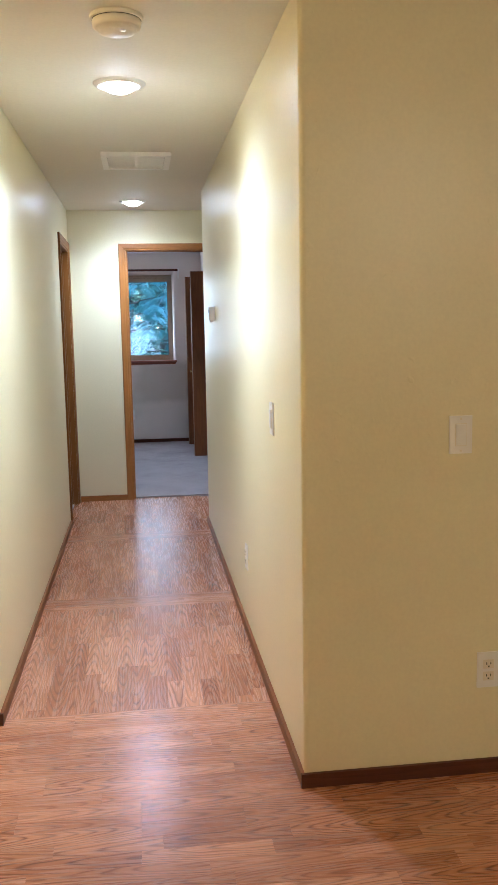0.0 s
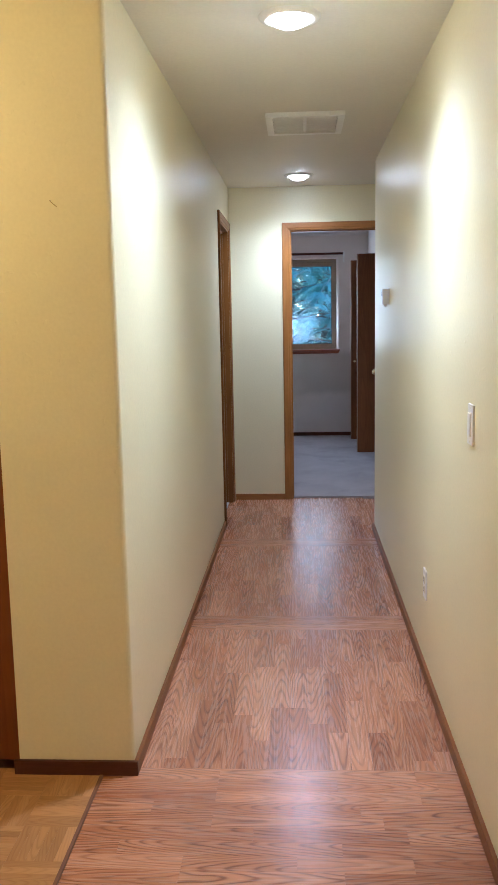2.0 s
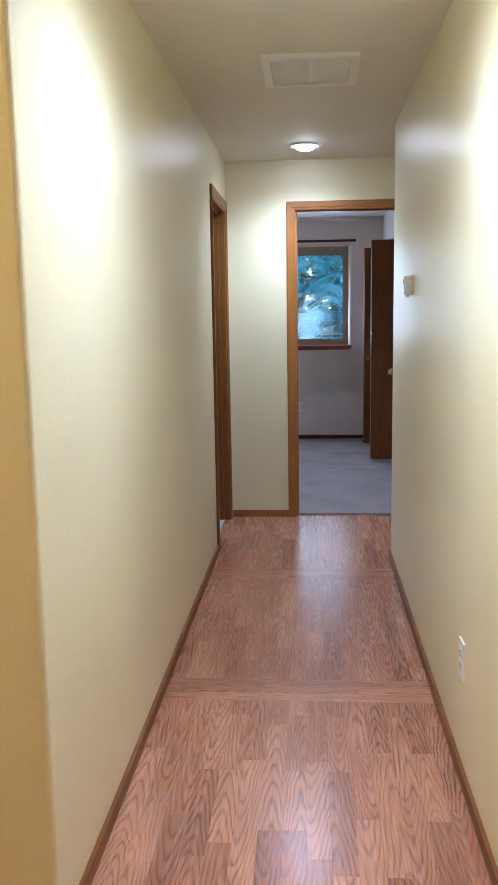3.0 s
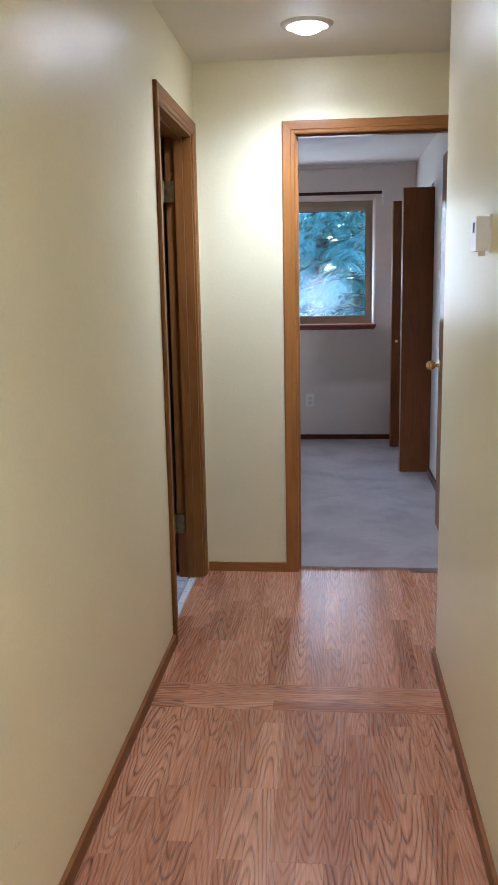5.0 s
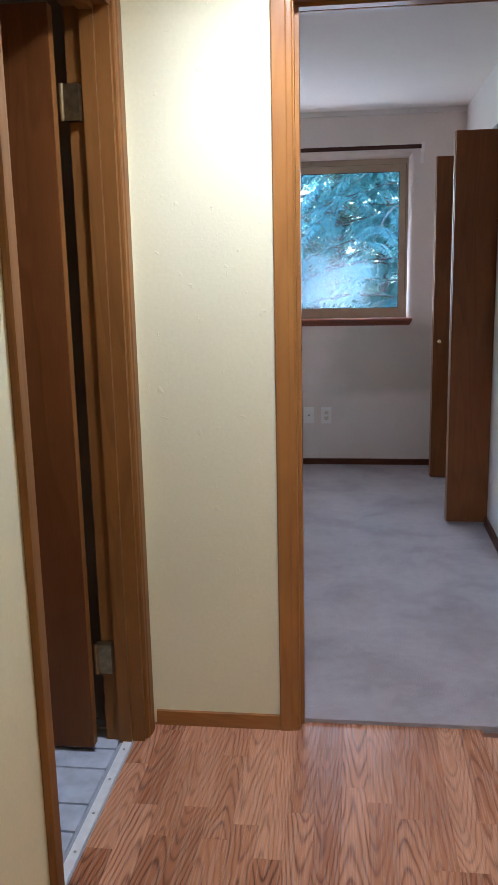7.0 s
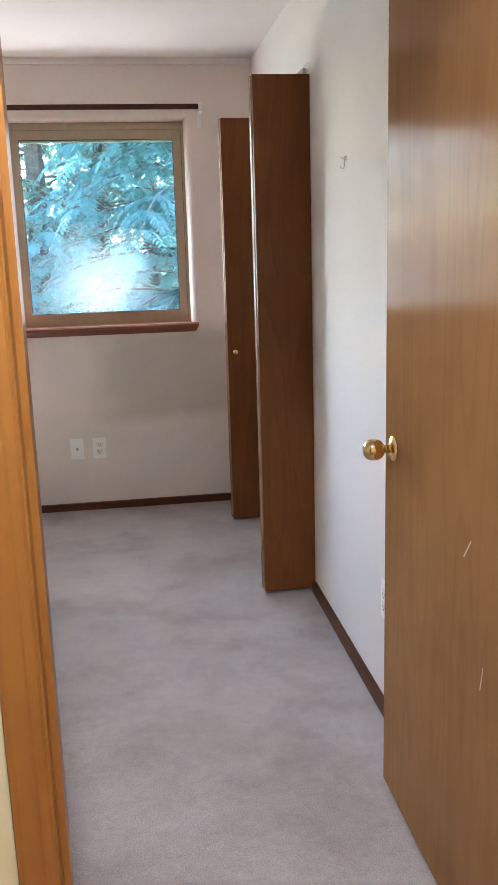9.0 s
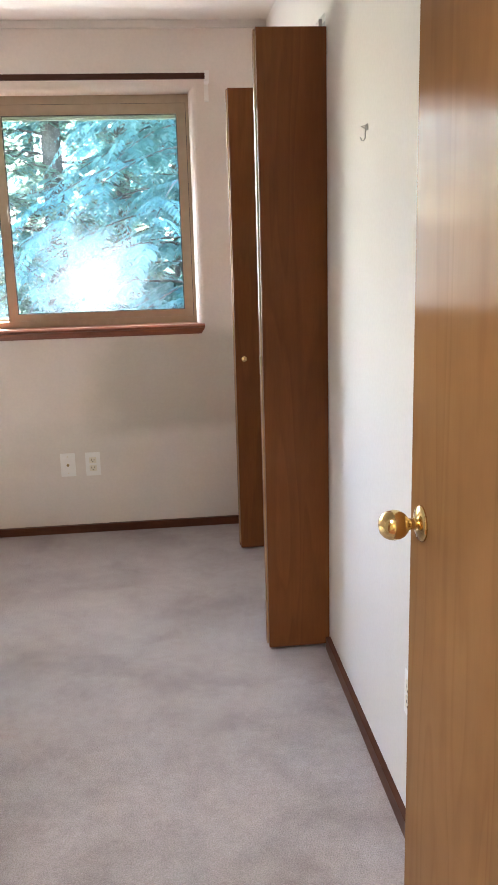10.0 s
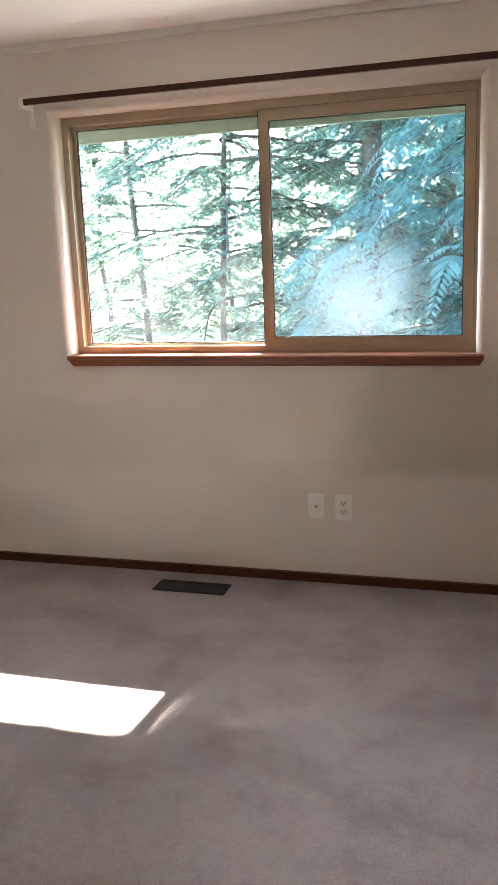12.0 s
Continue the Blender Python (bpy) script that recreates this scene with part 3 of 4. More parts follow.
# ---- door frames ----
def casing_profile(bm, length, width=0.056, thick=0.015):
    """Moulded casing along z, from x = 0 (inner edge) to width, proud along -y."""
    pts = [(0, 0), (0, -0.007), (0.004, -0.010), (0.016, -0.011), (0.020, -0.014), (0.046, -thick), (0.053, -thick), (width, -0.011), (width, 0)]
    lo = [bm.verts.new((x, y, 0)) for x, y in pts]
    hi = [bm.verts.new((x, y, length)) for x, y in pts]
    for i in range(len(pts)):
        j = (i + 1) % len(pts)
        bm.faces.new((lo[i], lo[j], hi[j], hi[i]))
    bm.faces.new(lo[::-1])
    bm.faces.new(hi)
    return lo, hi, pts


def casing(name, length, m, mat, parent, mitre_lo=False, mitre_hi=False):
    bm = bmesh.new()
    lo, hi, pts = casing_profile(bm, length)
    for v, (x, y) in zip(hi, pts):
        if mitre_hi:
            v.co.z += x
    for v, (x, y) in zip(lo, pts):
        if mitre_lo:
            v.co.z -= x
    bmesh.ops.recalc_face_normals(bm, faces=bm.faces)
    bmesh.ops.transform(bm, matrix=m, verts=bm.verts)
    bmesh.ops.recalc_face_normals(bm, faces=bm.faces)
    return part(name, bm, mat, parent)


def axes(origin, ex, ey, ez):
    return Matrix(((ex[0], ey[0], ez[0], origin[0]), (ex[1], ey[1], ez[1], origin[1]), (ex[2], ey[2], ez[2], origin[2]), (0, 0, 0, 1)))


H = 2.025
frame_bed = thing("door_frame_1", (0.353, END, 0), "orange-brown stained wooden door casing around the bedroom doorway", "door frame", kind="structure")
XL, XR = -0.028, 0.735
casing("casing", H, axes((XL - 0.003, END, 0), (-1, 0, 0), (0, 1, 0), (0, 0, 1)), CASING_Z, frame_bed, False, True)
casing("casing", H, axes((XR + 0.003, END, 0), (1, 0, 0), (0, 1, 0), (0, 0, 1)), CASING_Z, frame_bed, False, True)
casing("casing", XR - XL + 0.006, axes((XL - 0.003, END, H), (0, 0, 1), (0, 1, 0), (1, 0, 0)), CASING_X, frame_bed, True, True)
block("jamb", CASING_Z, XL - 0.017, XL, END - 0.004, END + 0.104, 0, H + 0.004, frame_bed, 0.0015)
block("jamb", CASING_Z, XR, XR + 0.017, END - 0.004, END + 0.104, 0, H + 0.004, frame_bed, 0.0015)
block("jamb", CASING_X, XL - 0.017, XR + 0.017, END - 0.004, END + 0.104, H + 0.004, H + 0.020, frame_bed, 0.0015)
block("door_stop", CASING_Z, XL, XL + 0.011, END + 0.03, END + 0.065, 0.0, H + 0.004, frame_bed, 0.002)
block("door_stop", CASING_Z, XR - 0.011, XR, END + 0.03, END + 0.065, 0.0, H + 0.004, frame_bed, 0.002)
block("door_stop", CASING_X, XL + 0.011, XR - 0.011, END + 0.03, END + 0.065, H - 0.007, H + 0.004, frame_bed, 0.002)
casing("casing", H, axes((XL - 0.003, END + 0.10, 0), (-1, 0, 0), (0, -1, 0), (0, 0, 1)), CASING_Z, frame_bed, False, True)
casing("casing", XR - XL + 0.006, axes((XL - 0.003, END + 0.10, H), (0, 0, 1), (0, -1, 0), (1, 0, 0)), CASING_X, frame_bed, True, True)

frame_bath = thing("door_frame_2", (LEFT, 6.54, 0), "brown stained wooden door casing around the bathroom doorway", "door frame", kind="structure")
YN, YF = 6.182, 6.906
casing("casing", H, axes((LEFT, YN - 0.003, 0), (0, -1, 0), (-1, 0, 0), (0, 0, 1)), DARK_Z, frame_bath, False, True)
casing("casing", H, axes((LEFT, YF + 0.003, 0), (0, 1, 0), (-1, 0, 0), (0, 0, 1)), DARK_Z, frame_bath, False, True)
casing("casing", YF - YN + 0.006, axes((LEFT, YN - 0.003, H), (0, 0, 1), (-1, 0, 0), (0, 1, 0)), DARK_Y, frame_bath, True, True)
block("jamb", DARK_Z, LEFT - 0.114, LEFT + 0.001, YN - 0.001, YN + 0.015, 0.0, H + 0.003, frame_bath, 0.0015)
block("jamb", DARK_Z, LEFT - 0.114, LEFT + 0.001, YF - 0.015, YF + 0.001, 0.0, H + 0.003, frame_bath, 0.0015)
block("jamb", DARK_Y, LEFT - 0.114, LEFT + 0.004, YN, YF, H - 0.012, H + 0.004, frame_bath, 0.0015)
block("door_stop", DARK_Z, LEFT - 0.072, LEFT - 0.036, YF - 0.027, YF - 0.015, 0.0, H - 0.012, frame_bath, 0.002)
block("door_stop", DARK_Z, LEFT - 0.072, LEFT - 0.036, YN + 0.015, YN + 0.027, 0.0, H - 0.012, frame_bath, 0.002)
block("door_stop", DARK_Y, LEFT - 0.072, LEFT - 0.036, YN + 0.027, YF - 0.027, H - 0.024, H - 0.012, frame_bath, 0.002)


# ---- doors ----
def knob(parent, m, label="polished brass round door knob"):
    """Door knob whose axis runs along m's z, out of the door's face."""
    k = turned("knob", [(0.011, 0.010), (0.0092, 0.016), (0.0098, 0.023), (0.0150, 0.0262), (0.0205, 0.0315), (0.0245, 0.0395), (0.0257, 0.0485), (0.0243, 0.0575), (0.0200, 0.0655), (0.0130, 0.0710), (0.0050, 0.0732)],
               BRASS, parent, m, label)
    turned("rosette", [(0.031, 0.0), (0.031, 0.003), (0.027, 0.007), (0.016, 0.010), (0.011, 0.012)], BRASS, parent, m)
    return k


def hinge(parent, x, y, z, leaf_dir):
    bm = bmesh.new()
    disc_profile(bm, [(0.006, -0.045), (0.006, 0.045)], 12)
    bmesh.ops.translate(bm, verts=bm.verts, vec=(x, y, z))
    box(bm, min(x, x + leaf_dir[0]), max(x, x + leaf_dir[0]) + 0.002, min(y, y + leaf_dir[1]), max(y, y + leaf_dir[1]) + 0.002, z - 0.044, z + 0.044)
    return part("hinge", bm, BRASS_OLD, parent, "aged brass butt hinge")


door_bed = thing("bedroom_door", (0.727, 7.09, 0.022), "flush honey-brown birch door standing open into the bedroom", "door")
DX, DY0, DY1 = 0.713, 7.098, 7.785
bm = bmesh.new()
box(bm, DX, DX + 0.035, DY0, DY1, 0.026, 2.018)
rounded(bm, 0.0015, 1)
part("slab", bm, DOOR_BIRCH, door_bed, origin=(DX + 0.0175, (DY0 + DY1) / 2, 1.02))
block("door_edge", DOOR_EDGE, DX + 0.002, DX + 0.033, DY1 - 0.001, DY1 + 0.0006, 0.028, 2.016, door_bed, label="paler edge strip of the door")
knob(door_bed, axes((DX, DY1 - 0.062, 0.925), (0, 1, 0), (0, 0, 1), (-1, 0, 0)))
knob(door_bed, axes((DX + 0.035, DY1 - 0.062, 0.925), (0, 1, 0), (0, 0, 1), (1, 0, 0)))
block("latch_plate", BRASS, DX + 0.006, DX + 0.029, DY1, DY1 + 0.0016, 0.896, 0.954, door_bed)
SCUFF = plain("pale_scuff", (0.50, 0.36, 0.22), 0.6)
for sy, sz, sw, sh, turn in ((7.285, 0.835, 0.004, 0.052, 38), (7.205, 0.615, 0.003, 0.050, 12)):
    bm = bmesh.new()
    box(bm, -0.0002, 0.0002, -sw / 2, sw / 2, -sh / 2, sh / 2)
    bmesh.ops.transform(bm, matrix=Matrix.Translation((DX - 0.0002, sy, sz)) @ Matrix.Rotation(radians(turn), 4, "X"), verts=bm.verts)
    part("scuff_mark", bm, SCUFF, door_bed, "pale scratch in the veneer", origin=(DX, sy, sz))
for hz in (0.25, 1.02, 1.80):
    hinge(door_bed, 0.748, 7.106, hz, (-0.004, 0.03))

door_bath = thing("bathroom_door", (-0.60, 6.83, 0.02), "dark brown flush wooden door standing open into the bathroom", "door")
block("slab", DOOR_BROWN, -1.30, -0.613, 6.818, 6.853, 0.018, 2.005, door_bath, 0.0015, segments=1)
block("door_edge", DARK_Z, -0.614, -0.6122, 6.820, 6.851, 0.020, 2.003, door_bath, label="lighter brown edge strip of the door")
for hz in (0.272, 1.783):
    hinge(door_bath, -0.605, 6.862, hz, (0.044, 0.024))
knob(door_bath, axes((-1.225, 6.818, 0.92), (1, 0, 0), (0, 0, 1), (0, -1, 0)), "brass door knob")

# sliding closet doors in the foyer
closet_a = thing("closet_door", (-1.15, 3.05, 0.02), "orange-brown flush wooden sliding closet door, closed", "closet door", "foyer closet doors")
block("slab", DOOR_ORANGE, -1.462, -0.861, 3.034, 3.066, 0.030, 2.006, closet_a, 0.002, segments=1)
closet_b = thing("closet_door", (-1.75, 3.09, 0.02), "orange-brown flush wooden sliding closet door, closed", "closet door", "foyer closet doors")
block("slab", DOOR_ORANGE, -2.045, -1.43, 3.072, 3.104, 0.030, 2.006, closet_b, 0.002, segments=1)
track = thing("closet_track", (-1.45, 3.06, 2.03), "thin brown wooden trim with a sliding-door track under the head", "trim", kind="structure")
block("head_trim", CASING_X, -2.05, -0.857, 3.006, 3.030, 2.012, 2.029, track, 0.002)
block("rail", PLASTIC_DARK, -2.05, -0.858, 3.032, 3.108, 2.012, 2.029, track)


# ---- bifold closet doors, folded open ----
def bifold(name, y_face, toward, knob_z, low, label):
    """Two panels folded together, flat against the opening's end."""
    root = thing(name, (0.72, y_face, 0.03), label, "closet door", "bifold closet doors")
    s = toward
    ya, yb = sorted((y_face, y_face + s * 0.028))
    p1 = block("panel", DOOR_BROWN, 0.612, 0.820, ya, yb, low, 1.990, root, 0.002, segments=1)
    ya, yb = sorted((y_face + s * 0.034, y_face + s * 0.062))
    block("panel", DOOR_BROWN, 0.608, 0.820, ya, yb, low, 1.990, root, 0.002, segments=1)
    e0, e1 = sorted((y_face + s * 0.027, y_face + s * 0.035))
    block("panel_edge", DOOR_EDGE, 0.608, 0.614, e0, e1, 0.034, 1.986, root, label="pale raw edge between the panels")
    for hz in (0.22, 1.0, 1.8):
        block("hinge", BRASS_OLD, 0.6055, 0.608, e0 - 0.008, e1 + 0.008, hz - 0.03, hz + 0.03, root)
    if knob_z:
        turned("knob", [(0.006, 0.0), (0.006, 0.010), (0.012, 0.014), (0.014, 0.020), (0.011, 0.025), (0.004, 0.027)], BRASS, root,
               axes((0.648, y_face, knob_z), (1, 0, 0), (0, 0, 1), (0, -1, 0)), "small brass knob", 20)
    block("pivot", STEEL, 0.80, 0.81, min(ya, y_face) + 0.01, min(ya, y_face) + 0.02, 1.990, 2.012, root)
    block("foot_pivot", STEEL, 0.80, 0.81, min(ya, y_face) + 0.01, min(ya, y_face) + 0.02, CARPET_Z, low, root)
    return root


bifold("bifold_door", 9.060, 1, 0, 0.030, "tall dark brown wooden bifold door folded open beside the closet")
bifold("bifold_door", 10.066, 1, 0.890, 0.020, "tall dark brown wooden bifold door with a small brass knob, folded open")
tr2 = thing("closet_track", (0.88, 9.63, 2.02), "steel bifold track under the closet head", "trim", kind="structure")
block("rail", STEEL, 0.84, 0.872, 9.09, 10.145, 2.012, 2.034, tr2)

# ---- bedroom window ----
win = thing("window_1", (-0.405, FAR + 0.11, 1.02), "wide two-pane sliding window in a tan metal frame", "window", kind="structure")
WX0, WX1, WZ0, WZ1, WY = -1.302, 0.470, 1.014, 2.040, FAR + 0.11
FY0, FY1 = WY - 0.035, WY + 0.03
block("window_frame", FRAME_TAN, WX0, WX1, FY0, FY1, WZ1 - 0.036, WZ1, win, 0.003)
block("window_frame", FRAME_TAN, WX0, WX1, FY0, FY1, WZ0, WZ0 + 0.030, win, 0.003)
block("window_frame", FRAME_TAN, WX0, WX0 + 0.028, FY0, FY1, WZ0 + 0.030, WZ1 - 0.036, win, 0.003)
block("window_frame", FRAME_TAN, WX1 - 0.013, WX1, FY0, FY1, WZ0 + 0.030, WZ1 - 0.036, win, 0.003)
def sash_ring(x0, x1, z0, z1, y0, y1, w, low, parent, top):
    for a in ((x0, x1, z1 - top, z1), (x0, x1, z0, z0 + low), (x0, x0 + w, z0 + low, z1 - top), (x1 - w, x1, z0 + low, z1 - top)):
        block("rail", FRAME_TAN, a[0], a[1], y0, y1, a[2], a[3], parent, 0.003)
    for a in ((x0 + w, x1 - w, z1 - top - 0.004, z1 - top), (x0 + w, x1 - w, z0 + low, z0 + low + 0.004)):
        block("gasket_and_shade", GASKET_AND_SHADE, a[0], a[1], y0 + 0.006, y1 - 0.006, a[2], a[3], parent)
    for a in ((x0 + w, x0 + w + 0.004), (x1 - w - 0.004, x1 - w)):
        block("gasket_and_shade", GASKET_AND_SHADE, a[0], a[1], y0 + 0.006, y1 - 0.006, z0 + low, z1 - top, parent)


sash_ring(-0.410, 0.455, 1.040, 2.003, WY - 0.030, WY - 0.006, 0.040, 0.036, win, 0.044)
sash_ring(-1.274, -0.380, 1.040, 2.005, WY + 0.002, WY + 0.024, 0.020, 0.014, win, 0.016)


# Dark strips stand in for the shadow gap between sash and frame.
for a in ((-0.410, 0.457, 2.003, 2.006), (0.4552, 0.4572, 1.040, 2.003), (-0.413, -0.410, 1.040, 2.003)):
    block("gasket_and_shade", GASKET_AND_SHADE, a[0], a[1], WY - 0.0325, WY - 0.008, a[2], a[3], win)


def pane(x0, x1, z0, z1, y, mat):
    bm = bmesh.new()
    box(bm, x0, x1, y - 0.002, y + 0.002, z0, z1)
    p = part("pane", bm, mat, win, "clear glass pane" if mat is GLASS else "glass pane with a cloudy dusty patch")
    p.visible_shadow = False
    return p


pane(-0.372, 0.417, 1.074, 1.961, WY - 0.018, GLASS_DUSTY)
pane(-1.256, -0.398, 1.052, 1.991, WY + 0.013, GLASS)
block("latch", FRAME_TAN, -0.387, -0.374, WY - 0.044, WY - 0.030, 1.50, 1.58, win, 0.003)
# stool of the window
bm = bmesh.new()
prof = [(FAR + 0.076, 1.014), (FAR - 0.035, 1.014), (FAR - 0.041, 1.008), (FAR - 0.040, 1.000), (FAR - 0.030, 0.994), (FAR - 0.022, 0.974), (FAR - 0.014, 0.966), (FAR, 0.966), (FAR, 0.998), (FAR + 0.076, 0.998)]
ends = []
for x in (-1.305, 0.502):
    ends.append([bm.verts.new((x, y, z)) for y, z in prof])
for i in range(len(prof)):
    j = (i + 1) % len(prof)
    bm.faces.new((ends[0][i], ends[0][j], ends[1][j], ends[1][i]))
bm.faces.new(ends[0])
bm.faces.new(ends[1][::-1])
bmesh.ops.recalc_face_normals(bm, faces=bm.faces)
for v in bm.verts:    # the part within the opening is cut to its width
    if v.co.y > FAR + 0.001:
        v.co.x = min(max(v.co.x, WX0 + 0.001), WX1 - 0.001)
    if v.co.z < 0.98:
        v.co.x += 0.016 if v.co.x < 0 else -0.016
part("window_sill", bm, SILL_WOOD, win, "reddish-brown stained wooden sill", origin=(-0.4, FAR, 1.0))

# ---- curtain rod ----
rod = thing("curtain_rod", (-0.42, FAR - 0.07, 2.08), "long dark brown wooden curtain rod on white wall brackets", "curtain rod")
RX0, RX1 = -1.388, 0.540
block("rod", ROD_WOOD, RX0, RX1, FAR - 0.082, FAR - 0.066, 2.078, 2.102, rod, 0.004)
for bx, s in ((RX0, -1), (RX1, 1)):
    bm = bmesh.new()
    xa, xb = sorted((bx, bx + s * 0.019))
    box(bm, xa, xb, FAR - 0.088, FAR, 2.066, 2.110)
    box(bm, xa, xb, FAR - 0.010, FAR, 1.995, 2.066)
    rounded(bm, 0.003, 2)
    br = part("bracket", bm, PLASTIC, rod, "white plastic bracket")
    turned("screw", [(0.004, 0), (0.004, 0.002)], PLASTIC_DARK, br, axes(((xa + xb) / 2, FAR - 0.010, 2.012), (1, 0, 0), (0, 0, 1), (0, -1, 0)), segments=10)


# ---- plates on the walls ----
def plate(name, at, out, label, category, style):
    """Wall plate centred at `at`; out: the wall's outward direction, (x, y)."""
    root = thing(name, at, label, category)
    ex = (-out[1], out[0], 0)
    m = axes(at, ex, (0, 0, 1), (out[0], out[1], 0))

    def piece(nm, u0, u1, v0, v1, w0, w1, mat, bev=0.0):
        b = bmesh.new()
        box(b, u0, u1, v0, v1, w0, w1)
        if bev:
            rounded(b, bev, 2)
        bmesh.ops.transform(b, matrix=m, verts=b.verts)
        bmesh.ops.recalc_face_normals(b, faces=b.faces)
        return part(nm, b, mat, root)
    piece("plate", -0.035, 0.035, -0.057, 0.057, 0.0, 0.006, PLASTIC, 0.002)
    if style == "rocker":
        piece("rocker_frame", -0.0175, 0.0175, -0.034, 0.034, 0.006, 0.0075, PLASTIC_CREAM, 0.0005)
        piece("rocker", -0.0155, 0.0155, -0.032, 0.032, 0.0075, 0.0105, PLASTIC, 0.001)
        for v in (-0.048, 0.048):
            piece("screw", -0.003, 0.003, v - 0.003, v + 0.003, 0.006, 0.0068, PLASTIC_CREAM)
    elif style == "duplex":
        for v in (-0.0195, 0.0195):
            piece("receptacle", -0.017, 0.017, v - 0.014, v + 0.014, 0.006, 0.009, PLASTIC_CREAM, 0.003)
            for u in (-0.0065, 0.0065):
                piece("slot", u - 0.0014, u + 0.0014, v - 0.001, v + 0.007, 0.009, 0.0094, PLASTIC_DARK)
            piece("slot", -0.0025, 0.0025, v - 0.010, v - 0.005, 0.009, 0.0094, PLASTIC_DARK)
    elif style == "coax":
        for v in (-0.041, 0.041):
            piece("screw", -0.003, 0.003, v - 0.003, v + 0.003, 0.006, 0.0068, PLASTIC_CREAM)
        bm2 = bmesh.new()
        disc_profile(bm2, [(0.0065, 0.006), (0.0065, 0.013), (0.0045, 0.013), (0.0045, 0.016)], 14)
        bmesh.ops.transform(bm2, matrix=m, verts=bm2.verts)
        part("coax_jack", bm2, BRASS_OLD, root)
    return root


plate("light_switch", (0.994, 2.43, 1.083), (0, -1), "white rocker light switch on the yellow wall", "light switch", "rocker")
plate("wall_outlet", (1.096, 2.43, 0.340), (0, -1), "white duplex outlet on the yellow wall", "outlet", "duplex")
plate("light_switch", (RIGHT, 2.975, 1.088), (-1, 0), "white rocker light switch on the hallway wall", "light switch", "rocker")
plate("wall_outlet", (RIGHT, 3.79, 0.360), (-1, 0), "white duplex outlet low on the hallway wall", "outlet", "duplex")
plate("cable_outlet", (-0.184, FAR, 0.356), (0, -1), "white coaxial cable plate under the window", "outlet", "coax")
plate("wall_outlet", (-0.065, FAR, 0.355), (0, -1), "white duplex outlet under the window", "outlet", "duplex")
plate("wall_outlet", (BED_R, 8.115, 0.370), (-1, 0), "white outlet plate beside the bedroom door", "outlet", "duplex")

thermo = thing("thermostat", (RIGHT, 5.22, 1.49), "small white wall thermostat with a dark sensor slot", "thermostat")
block("back_plate", PLASTIC, RIGHT - 0.006, RIGHT, 5.175, 5.262, 1.448, 1.536, thermo, 0.002)
block("cover", PLASTIC, RIGHT - 0.036, RIGHT - 0.006, 5.180, 5.257, 1.452, 1.532, thermo, 0.005)
block("slot", PLASTIC_DARK, RIGHT - 0.0365, RIGHT - 0.030, 5.205, 5.230, 1.496, 1.520, thermo)
block("lever", PLASTIC_CREAM, RIGHT - 0.028, RIGHT - 0.012, 5.19, 5.196, 1.440, 1.456, thermo, 0.001)


# ---- ceiling fixtures ----
def can_light(x, y):
    root = thing("recessed_light", (x, y, TOP), "lit recessed ceiling light with a white trim ring", "ceiling light", "hallway recessed lights")
    turned("trim_ring", [(0.062, TOP - 0.002), (0.066, TOP - 0.010), (0.080, TOP - 0.013), (0.094, TOP - 0.009), (0.100, TOP - 0.001)], PLASTIC, root,
           Matrix.Translation((x, y, 0)), "white trim ring", 40, False)
    turned("bulb", [(0.061, TOP - 0.001), (0.060, TOP - 0.012), (0.050, TOP - 0.024), (0.032, TOP - 0.032), (0.012, TOP - 0.036)], BULB, root,
           Matrix.Translation((x, y, 0)), "glowing frosted bulb", 32)
    return root


can_light(0.010, 3.44)
can_light(0.040, 6.50)

smoke = thing("smoke_detector", (0.017, 2.73, TOP), "round cream plastic smoke detector on the ceiling", "smoke detector")
turned("base", [(0.080, TOP), (0.080, TOP - 0.010), (0.077, TOP - 0.012)], PLASTIC_CREAM, smoke, Matrix.Translation((0.017, 2.73, 0)), "", 40)
turned("cover", [(0.072, TOP - 0.013), (0.074, TOP - 0.018), (0.072, TOP - 0.032), (0.062, TOP - 0.037), (0.060, TOP - 0.036), (0.054, TOP - 0.045), (0.045, TOP - 0.048)],
       PLASTIC_CREAM, smoke, Matrix.Translation((0.017, 2.73, 0)), "", 40)
turned("gap_ring", [(0.0735, TOP - 0.0115), (0.0735, TOP - 0.0135)], PLASTIC_DARK, smoke, Matrix.Translation((0.017, 2.73, 0)), "", 40)
turned("test_button", [(0.009, TOP - 0.048), (0.008, TOP - 0.0505)], PLASTIC, smoke, Matrix.Translation((0.035, 2.70, 0)), "", 16)

vent = thing("ceiling_vent", (0.07, 4.92, TOP), "cream enamelled return-air grille in the ceiling", "vent")
VX0, VX1, VY0, VY1 = -0.117, 0.256, 4.715, 5.130
for a in ((VX0, VX1, VY0, VY0 + 0.032), (VX0, VX1, VY1 - 0.032, VY1), (VX0, VX0 + 0.032, VY0 + 0.032, VY1 - 0.032), (VX1 - 0.032, VX1, VY0 + 0.032, VY1 - 0.032)):
    block("frame", VENT_WHITE, a[0], a[1], a[2], a[3], TOP - 0.020, TOP, vent, 0.004)
block("filter", VENT_FILTER, VX0 + 0.032, VX1 - 0.032, VY0 + 0.032, VY1 - 0.032, TOP - 0.008, TOP - 0.001, vent, label="pale dusty filter behind the slats")
block("divider", VENT_WHITE, 0.062, 0.078, VY0 + 0.032, VY1 - 0.032, TOP - 0.012, TOP - 0.008, vent, 0.001)
bm = bmesh.new()
